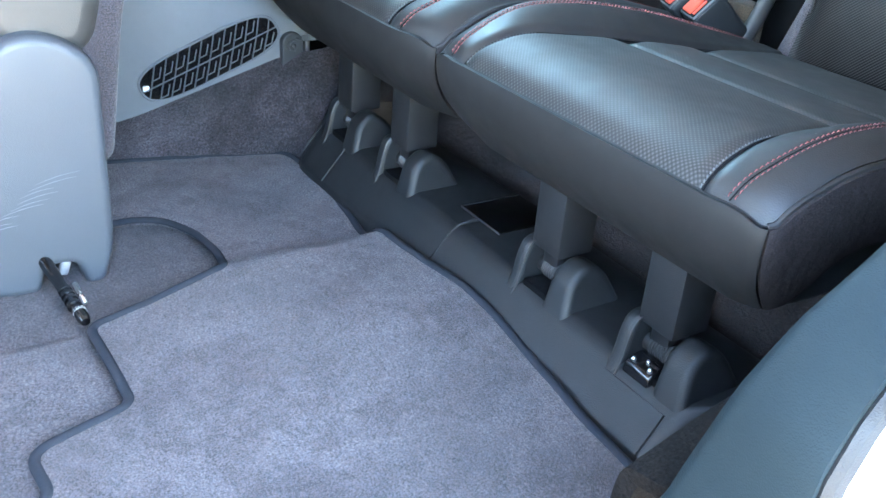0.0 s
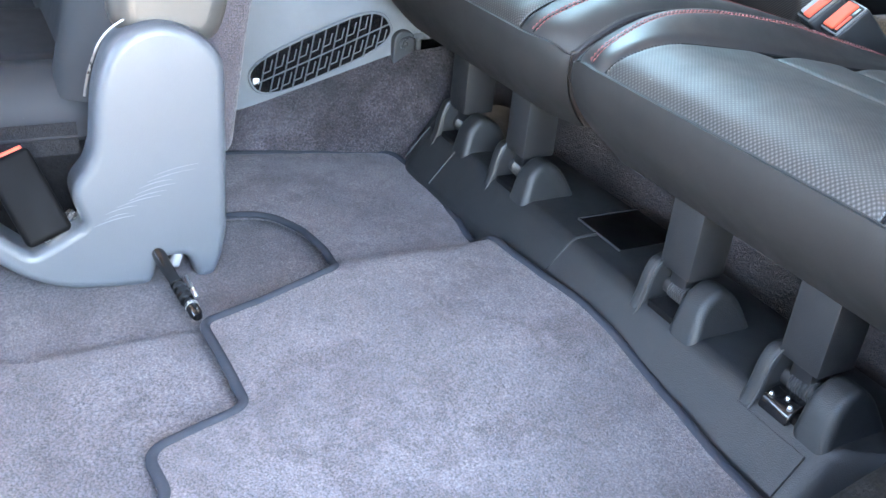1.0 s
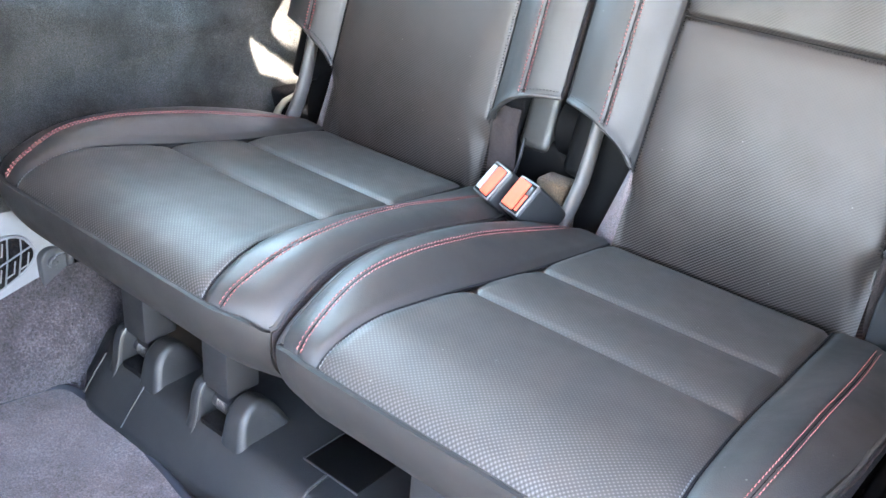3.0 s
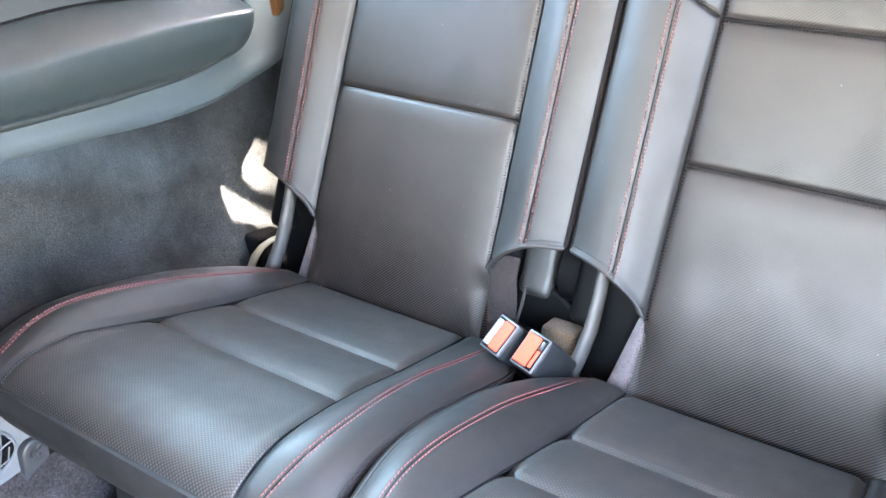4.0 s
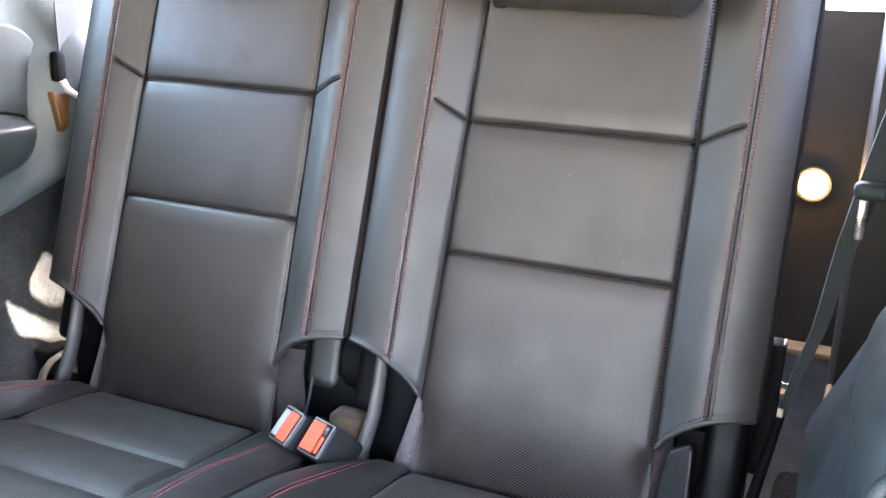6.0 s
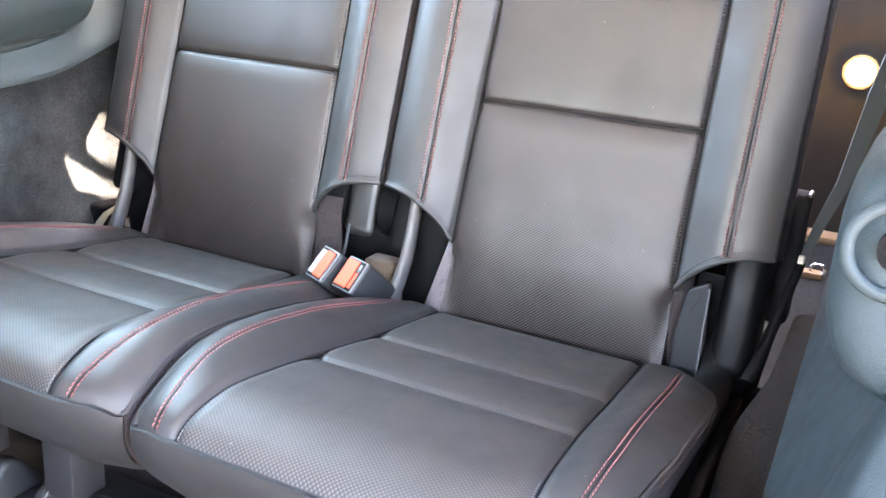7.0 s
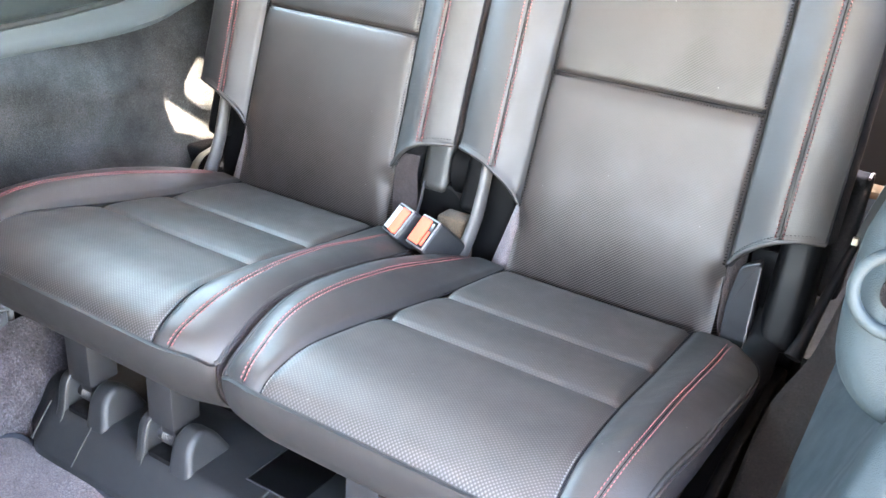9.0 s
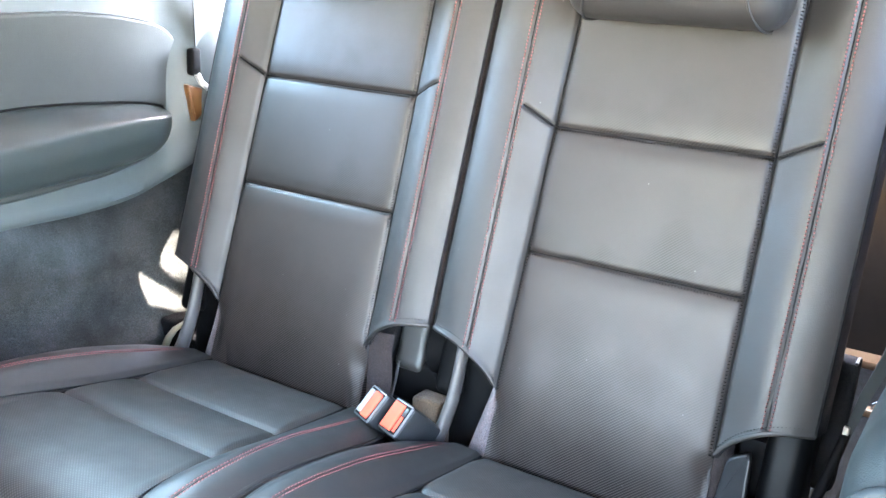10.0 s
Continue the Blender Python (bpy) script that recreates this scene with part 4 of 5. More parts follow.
        drop = drop + 0.005 * np.exp(-((Q - (top + 0.021 * u)) / 0.0028) ** 2) * smooth(line_s - 0.003, line_s - 0.010, S)
        drop = drop + 0.0015 * np.sin(40 * Q + 9 * S + e) * smooth(0.3, 0.13, Q)
        g = P(e * S, Q, back_d(S, Q) - drop)
        # a dark rod paints the shadow line of this crease
        u = np.linspace(0, 1, 16)
        cs = 0.1455 + geo["insert"] + (line_s - 0.151 - geo["insert"]) * u
        cq = top + 0.021 * u * 0.95
        part("crease_shade", rod_bm([tuple(v) for v in P(e * cs, cq, back_d(cs, cq) - 0.0012)], 0.0014, 6), SEAM, back)
        slab("bolster", g[flip] if e > 0 else g[::-1][flip], LEATHER, back, 0.007, label="smooth black leather bolster")
        q = np.linspace(float(hem_q(line_s)) + 0.002, 0.675, 150)
        part("seam_cord", rod_bm([tuple(p) for p in P(e * (line_s + 0 * q), q, back_d(line_s + 0 * q, q) + 0.0002)], 0.0008, 6), SEAM, back)
        for off in (-0.0044, 0.0044):
            s = line_s + off + 0 * q
            line = P(e * s, q, back_d(s, q) + 0.0016)
            gs = (back_d(s + 0.002, q) - back_d(s - 0.002, q)) / 0.004
            nn = np.stack([-gs * e * sgn, np.full(150, -LEAN_Z), np.full(150, LEAN_Y)], -1)
            nn /= np.linalg.norm(nn, axis=1, keepdims=True)
            stitches("stitching", line + nn * 0.0006, nn, THREAD, back, 0.0027, 0.0019, 0.0017, label="red double stitching")
        s = np.linspace(0.1495, HALF, 24)
        hem = P(e * s, hem_q(s), back_d(s, hem_q(s)) + 0.0)
        part("hem", rod_bm([tuple(v) for v in hem], [0.0024] + [0.0036] * 23, 10), LEATHER, back, "rolled leather hem")
        stitches("hem_stitching", P(e * s, hem_q(s) + 0.007, back_d(s, hem_q(s) + 0.007) + 0.0012), np.tile((0, -LEAN_Z, LEAN_Y), (24, 1)), DARK_THREAD, back, 0.003, 0.0014, 0.001)
        # side of the backrest behind the bolster
        qq = np.linspace(0, 1, 50)
        A, B = np.meshgrid(np.linspace(0, 1, 10), qq, indexing="ij")
        S = HALF + 0.004 * np.sin(math.pi * A)
        Q = hem_q(HALF) + (0.667 - hem_q(HALF)) * B
        f = back_d(np.full_like(Q, HALF), Q)
        D = f + (-0.085 - f) * A
        g = P(e * S, Q, D)
        slab("side_panel", g if e * sgn > 0 else g[::-1], SIDE_CLOTH, back, 0.005, label="mauve-grey cloth side")
        seam = P(e * np.full(40, HALF + 0.001), np.linspace(0.15, 0.665, 40), back_d(np.full(40, HALF), np.linspace(0.15, 0.665, 40)))
        part("edge_piping", rod_bm([tuple(v) for v in seam], 0.0020, 6), SEAM, back)
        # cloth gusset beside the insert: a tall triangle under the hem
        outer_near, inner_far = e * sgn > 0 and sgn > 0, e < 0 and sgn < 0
        A, B = np.meshgrid(np.linspace(0, 1, 12), np.linspace(-0.035, 0.118, 22), indexing="ij")
        up = np.clip((B + 0.02) / 0.115, 0, 1)
        if inner_far:
            broad = 0.036 - 0.012 * np.clip(-B / 0.035, 0, 1) + 0.006 * np.sin(math.pi * up)
        elif outer_near:
            broad = 0.010 + 0.012 * up
        else:
            broad = 0.044 - 0.030 * up
        S = half(B) - 0.003 + broad * A
        g = P(e * S, B, -0.010 - 0.022 * np.clip((0.09 - B) / 0.12, 0, 1) - 0.010 * A ** 2 + 0.003 * np.sin(math.pi * A))
        slab("gusset", g[flip] if e > 0 else g[::-1][flip], GUSSET_SHADED if inner_far or outer_near else GUSSET_CLOTH, back, 0.004, label="mauve-grey cloth gusset")
        lip = P(e * (half(B[0]) - 0.002), B[0], -0.009 - 0.022 * np.clip((0.09 - B[0]) / 0.12, 0, 1))
        part("gusset_piping", rod_bm([tuple(v) for v in lip], 0.0020, 6), LEATHER, back)
        # hinge arm, flat cover and post under the hem
        if outer_near:
            quad = [(0.158, 0.335), (0.190, 0.325), (0.194, 0.395), (0.190, 0.470), (0.166, 0.455), (0.158, 0.400)]
            bm = prism_bm(round_outline([(cx + sgn * q, z) for q, z in quad], 0.006, 3), "y", 0.478, 0.492, 0.0025, 3)
            part("hinge_cover", bm, DARK_BLADE, back, "flat slate hinge cover")
            part("cover_edge", rod_bm([(cx + sgn * 0.1905, 0.4775, z) for z in (0.332, 0.395, 0.462)], 0.0013, 6), WARM_GREY, back, "pale strip along the cover's edge")
        elif not inner_far:
            arm = [(0.236, 0.474, 0.318), (0.230, 0.477, 0.345), (0.221, 0.484, 0.378), (0.215, 0.491, 0.410), (0.213, 0.500, 0.450), (0.213, 0.520, 0.530)]
            part("hinge_arm", rod_bm([(cx + sgn * e * q, y, z) for q, y, z in arm], [0.0105, 0.0098, 0.0090, 0.0086, 0.008, 0.008], 14, 1.4), ARM_GREY, back, "grey painted steel hinge arm")
        if outer_near:
            bm = box_bm((cx + 0.199, 0.494, 0.345), (cx + 0.249, 0.575, 0.535), 0.018, 5, Matrix.Rotation(radians(-14), 4, "X"))
            part("recliner_cover", bm, RECLINER, back, "satin black recliner cover")
        elif not inner_far:
            bm = box_bm((cx + sgn * e * 0.232 - 0.018, 0.505, 0.40), (cx + sgn * e * 0.232 + 0.018, 0.575, 0.53), 0.012, 3, Matrix.Rotation(radians(-16), 4, "X"))
            part("recliner_cover", bm, BUCKLE_PLASTIC, back, "black recliner cover")
        if not inner_far:
            bm = box_bm((cx + sgn * e * 0.205 - 0.04, 0.520, 0.30), (cx + sgn * e * 0.205 + 0.04, 0.60, 0.47), 0.01, 2)
            part("bracket", bm, BUCKLE_PLASTIC, back, "black hinge bracket")
        if e > 0 and sgn > 0:
            wing = round_outline([(0.575, 0.40), (0.610, 0.40), (0.645, 0.560), (0.610, 0.560)], [0.01, 0.01, 0.015, 0.015], 4)
            part("rear_wing", prism_bm(wing, "x", cx + sgn * 0.240, cx + sgn * 0.270, 0.008, 2), SEAT_FABRIC, back, "black rounded corner of the rear board")
            edge = [(cx + sgn * 0.268, y, z) for y, z in ((0.596, 0.41), (0.615, 0.46), (0.628, 0.505), (0.640, 0.545), (0.636, 0.558), (0.622, 0.562), (0.605, 0.560))]
            part("wing_piping", rod_bm(edge, 0.0020, 8), PIPING_GREY, back, "pale piping")
            # added black panel that paints the deep gap's shade
            skirt = round_outline([(0.135, 0.20), (0.500, 0.20), (0.505, 0.330), (0.300, 0.318), (0.150, 0.285)], 0.012, 4)
            part("gap_filler", prism_bm(skirt, "x", 0.497, 0.513, 0.004, 3), BUCKLE_PLASTIC, back, "black panel added to darken the gap beside the seat base")
            low = [(cx + sgn * 0.214, 0.500, 0.40), (cx + sgn * 0.212, 0.470, 0.345), (cx + sgn * 0.208, 0.38, 0.25), (cx + sgn * 0.205, 0.28, 0.16)]
            part("lower_arm", rod_bm(low, [0.020, 0.022, 0.022, 0.024], 8, 0.35), BUCKLE_PLASTIC, back, "black folding arm beside the cushion")
    # top of the backrest
    A, B = np.meshgrid(np.linspace(-1, 1, 40), np.linspace(0, 1, 8), indexing="ij")
    S = A * HALF
    Q = np.full_like(S, BACK_TOP)
    f = back_d(S, Q)
    slab("top_panel", P(S, Q + 0.006 * np.sin(math.pi * B), f + (-0.09 - f) * B)[flip], LEATHER, back, 0.006)
    return back


def headrest(seat, cx, rise):
    """A folded-down headrest: a padded roll with rounded, seamed ends."""
    def outline(k):
        return [(0.593 + (0.060 * k) * math.copysign(abs(math.cos(t)) ** 0.8, math.cos(t)), 0.990 + rise + (0.058 * k) * math.copysign(abs(math.sin(t)) ** 0.8, math.sin(t))) for t in (2 * math.pi * q / 36 for q in range(36))]

    head = part("headrest", prism_bm(outline(1.0), "x", cx - 0.129, cx + 0.129, 0.025, 7), LEATHER, seat, "black leather folded headrest")
    for e in (-1, 1):
        ring = outline(1.012)
        # the end seam bows outwards towards the bottom
        part("end_piping", rod_bm([(cx + e * (0.0925 - 0.20 * (z - 0.99 - rise) + 8 * max(0.0, 0.96 + rise - z) ** 2), y, z) for y, z in ring + ring[:1]], 0.0018, 6), LEATHER, head)
        part("post", rod_bm([(cx + e * 0.07, 0.625, 0.94 + rise), (cx + e * 0.07, 0.645, 0.90)], 0.007, 10), DARK_STEEL, head)


def legs(seat, places):
    for x in places:
        bm = box_bm((x - 0.0235, 0.072, 0.186), (x + 0.0235, 0.120, 0.31), 0.003, 2)
        leg = part("leg", bm, GREY_DARK, seat, "charcoal plastic seat leg")
        part("shank", box_bm((x - 0.014, 0.082, 0.150), (x + 0.012, 0.112, 0.192), 0.004), GLOSS_BLACK, leg)


GREY_DARK = plastic("charcoal_leg_plastic", (0.011, 0.011, 0.012), 0.5, 0.35, 0.4, 900, 0.28)


def third_row_seat(cx, cxb, sgn, places, label, geo):
    seat = thing("third_row_seat", (cx, 0.25, 0.15), label, "car seat", "third row seats")
    cushion(seat, cx, sgn, geo)
    backrest(seat, cxb, sgn, geo)
    headrest(seat, cxb + 0.001, 0.0 if sgn > 0 else 0.018)
    legs(seat, places)


third_row_seat(0.256, 0.267, 1, (0.171, 0.345), "black leather third-row seat with red stitching beside the open door", NEAR)
third_row_seat(-0.254, -0.249, -1, (-0.322, -0.158), "black leather third-row seat with red stitching beside the carpeted wall", FAR)


def buckle(x, y, z, lean, turn, roll, pale):
    b = thing("seat_belt_buckle", (x, y, z), "black seat belt buckle with a red release button", "buckle", "seat belt buckles")
    m = Matrix.Translation((x, y, z)) @ Matrix.Rotation(radians(turn), 4, "Z") @ Matrix.Rotation(radians(lean), 4, "X") @ Matrix.Rotation(radians(roll), 4, "Z")

    def box(lo, hi, bev, mat, name, label=""):
        bm = box_bm(lo, hi, bev, 3)
        bmesh.ops.transform(bm, matrix=m, verts=bm.verts)
        return part(name, bm, mat, b, label)

    box((-0.0190, -0.025, -0.075), (0.0190, 0.025, -0.001), 0.005, BLACK_PLASTIC, "housing")
    box((-0.0180, -0.0235, -0.002), (0.0180, 0.0235, 0.0012), 0.0015, PALE_RIM, "rim", "grey rim round the slot")
    box((-0.0160, -0.0215, 0.0), (0.0160, 0.0215, 0.0022), 0.0012, BUCKLE_PLASTIC, "face")
    if pale:
        box((-0.0150, -0.0200, 0.0), (0.0030, 0.0200, 0.0050), 0.0024, RED_BUTTON, "button", "red release button")
        box((0.0045, -0.0185, 0.0), (0.0150, 0.0185, 0.0040), 0.0020, PALE_SLOT, "slot_plate", "pale slot plate")
    else:
        box((-0.0150, -0.0200, 0.0), (0.0070, 0.0200, 0.0050), 0.0022, RED_BUTTON, "button", "red release button")
        box((0.0090, -0.0180, 0.0), (0.0140, 0.0050, 0.0030), 0.0008, RED_BUTTON, "slot_edge", "red edge in the slot")
        box((0.0085, 0.0060, 0.0), (0.0145, 0.0180, 0.0026), 0.0008, GLOSS_BLACK, "slot")


buckle(-0.037, 0.420, 0.402, 48, -22, 178, True)
buckle(0.012, 0.412, 0.400, 48, -14, -4, False)


def centre_cover():
    """The black hinge housing between the two backs: a post over a wider foot, and a rounded recliner beside it."""
    cover = thing("hinge_housing", (-0.03, 0.55, 0.27), "black plastic hinge housing between the two seat backs", "cover")
    side = round_outline([(0.520, 0.27), (0.62, 0.27), (0.67, 0.66), (0.585, 0.66), (0.545, 0.50), (0.530, 0.440), (0.520, 0.418), (0.548, 0.400)], 0.012, 5)
    part("post", prism_bm(side, "x", -0.075, -0.026, 0.011, 5), POST_GREY, cover, "charcoal satin post")
    foot = round_outline([(-0.090, 0.27), (0.036, 0.27), (0.030, 0.395), (-0.012, 0.430), (-0.082, 0.430)], 0.014, 5)
    part("foot", prism_bm(foot, "y", 0.530, 0.62, 0.010, 4), BUCKLE_PLASTIC, cover)
    part("recliner", rod_bm([(-0.012, 0.560, 0.455), (0.036, 0.560, 0.455), (0.042, 0.560, 0.455)], [0.045, 0.045, 0.036], 28), BUCKLE_PLASTIC, cover, "rounded black recliner cover")
    part("blade_edge", rod_bm([(-0.049, 0.502, 0.436), (-0.052, 0.500, 0.407), (-0.060, 0.497, 0.366)], 0.0022, 8), PAINTED_STEEL, cover, "thin edge of a steel blade")
    part("pocket", box_bm((-0.018, 0.492, 0.290), (0.032, 0.528, 0.394), 0.006, 3), TAN_FOAM, cover, "worn tan padding under the buckles")


centre_cover()

# ---------------------------------------------------------------- the riser with its brackets under the seats


CATCH_BLACK = plastic("glossy_catch_black", (0.003, 0.003, 0.0035), 0.16, 0.0, 0.05, 900, 0.5)


def riser():
    base = thing("seat_riser", (0.0, 0.1, 0.1), "black moulded riser trim carrying the seat brackets", "trim")
    prof = [(0.018, 0.070), (0.020, 0.090), (0.056, 0.1375), (0.066, 0.1445), (0.175, 0.146), (0.205, 0.135), (0.235, 0.07)]
    for x0, x1 in ((-0.425, 0.0098), (0.0122, 0.442)):
        xs = np.linspace(x0, x1, 40)
        pr = round_outline(prof, [0, 0.004, 0.012, 0.012, 0.02, 0.02, 0], 4)
        pts = np.array([[(x, y, z + 0.012 * math.exp(-(x / 0.14) ** 2) * (1 - min(1, max(0, (z - 0.07) / 0.08)))) for y, z in pr] for x in xs])
        if x0 < -0.3:
            k = smooth(-0.36, -0.425, xs)
            pts[:, :, 1] += 0.035 * k[:, None]
        else:
            k = smooth(0.408, 0.442, xs)
            pts[:, :, 1] += 0.045 * k[:, None]
        slab("riser_panel", pts, BLACK_PLASTIC, base, 0.006, label="black grained plastic panel")
    # end flare beside the sill
    fl = np.array([[(x, 0.02 + 0.05 * smooth(0.40, 0.455, x) + 0.055 * v, 0.085 + 0.075 * v + 0.01 * smooth(0.435, 0.48, x)) for v in np.linspace(0, 1, 8)] for x in np.linspace(0.437, 0.487, 10)])
    slab("end_flare", fl, BLACK_PLASTIC, base, 0.008)
    # small cover plate and the hatch tray
    A, B = np.meshgrid(np.linspace(0.312, 0.398, 8), np.linspace(0.06, 0.82, 8), indexing="ij")
    slab("cover_plate", np.stack([A, 0.020 + 0.036 * B - 0.0018, 0.090 + 0.0475 * B + 0.0018], -1), BLACK_PLASTIC, base, 0.004)
    tray = part("tray", box_bm((-0.030, 0.099, 0.1455), (0.053, 0.188, 0.1480), 0.001), TRAY_BLACK, base, "black open tray in the riser")
    part("front_lip", box_bm((-0.0325, 0.0970, 0.1455), (0.0545, 0.0988, 0.1488), 0.0007), GREY_DARK, tray)
    part("lip", box_bm((-0.0325, 0.0992, 0.1455), (-0.0305, 0.188, 0.1490), 0.0007), GREY_DARK, tray)
    # a paler rod paints the highlight on the rounded panel edge
    seam = [(0.011, 0.0190, 0.085), (0.011, 0.0205, 0.0915), (0.011, 0.055, 0.1375), (0.010, 0.066, 0.1455), (0.007, 0.097, 0.1465)]
    part("panel_edge_glint", rod_bm(seam, 0.0019, 8), PAINTED_STEEL, base, "paler rod painted as the highlight where two panels meet")
    for x in (-0.322, -0.158, 0.171, 0.345):
        arch = round_outline([(0.050, 0.118), (0.0555, 0.140), (0.066, 0.178), (0.090, 0.195), (0.116, 0.180), (0.138, 0.142), (0.150, 0.118)], [0, 0.016, 0.024, 0.024, 0.026, 0.02, 0], 6)
        bm = prism_bm(arch, "x", x + 0.024, x + 0.0565, 0.0085, 6)
        for v in bm.verts:
            v.co.x += max(0.0, 0.180 - v.co.z) * 0.22 * (v.co.x - x - 0.024) / 0.0325
        part("dome", bm, BLACK_PLASTIC, base, "rounded bracket cover")
        # an upright blade with a curled head and a foot that flares forward
        arch = round_outline([(0.040, 0.113), (0.0500, 0.128), (0.0565, 0.148), (0.0600, 0.172), (0.067, 0.190), (0.084, 0.195), (0.098, 0.184), (0.100, 0.166), (0.094, 0.140), (0.104, 0.116)], [0, 0.012, 0.016, 0.016, 0.012, 0.014, 0.014, 0.014, 0.014, 0], 6)
        bm = prism_bm(arch, "x", x - 0.036, x - 0.0180, 0.0065, 5)
        for v in bm.verts:
            v.co.x -= 0.003 * max(0.0, (0.150 - v.co.z) / 0.038) ** 1.5
        part("hook", bm, BLACK_PLASTIC, base, "curved black guide hook with a flared foot")
        # paler rod for the light caught along the hook's rim
        lip = [(x - 0.0180 - 0.003 * max(0.0, (0.150 - z) / 0.038) ** 1.5, y, z) for y, z in arch if y < 0.09 and z > 0.119]
        part("hook_rim_glint", rod_bm(lip, 0.0013, 6), PAINTED_STEEL, base, "rim of the hook, its highlight painted as a paler rod")
        pin = part("pin", rod_bm([(x - 0.030, 0.090, 0.160), (x + 0.030, 0.090, 0.160)], 0.0105, 14), DARK_STEEL, base, "dark steel hinge pin")
        for k in range(9):
            c = x - 0.008 + 0.0033 * k
            part("coil", rod_bm([(c, 0.090 + 0.0112 * math.cos(t), 0.160 + 0.0112 * math.sin(t)) for t in (2 * math.pi * j / 12 for j in range(13))], 0.0012, 5), PAINTED_STEEL, pin)
        # flat black plate paints the shaded socket under the pin
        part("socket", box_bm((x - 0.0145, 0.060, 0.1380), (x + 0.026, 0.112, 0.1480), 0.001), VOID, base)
    part("catch", prism_bm(round_outline([(0.052, 0.137), (0.086, 0.139), (0.092, 0.150), (0.072, 0.157), (0.055, 0.150)], 0.004, 3), "x", 0.331, 0.367, 0.003, 3), CATCH_BLACK, base, "glossy black seat catch")
    # bright studs added to paint the glints on the glossy catch
    for x, y, z in ((0.338, 0.060, 0.1545), (0.352, 0.066, 0.1565), (0.361, 0.060, 0.1545)):
        part("catch_glint", rod_bm([(x, y, z - 0.003), (x, y - 0.001, z + 0.0015)], [0.0030, 0.0018], 8), STEEL, base, "bright stud set as a glint on the catch")
    for x, y0 in ((-0.383, 0.006), (-0.287, 0.0)):
        ridge = [(x, 0.0200 + y0, 0.0905), (x + 0.002, 0.040 + y0, 0.1175), (x + 0.004, 0.056 + y0, 0.1382)]
        part("end_ridge", rod_bm(ridge, 0.0012, 6), GREY_DARK, base, "raised moulding line")
    # carpet behind the riser
    xs, ys = np.linspace(-0.70, 0.60, 50), np.linspace(0.20, 0.60, 24)
    X, Y = np.meshgrid(xs, ys, indexing="ij")
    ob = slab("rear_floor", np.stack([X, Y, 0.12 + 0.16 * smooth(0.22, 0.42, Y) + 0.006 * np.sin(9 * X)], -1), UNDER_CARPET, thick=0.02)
    tagged(ob, "brown carpet rising under the third-row seats, darkened for shade", "carpet", kind="structure")


riser()

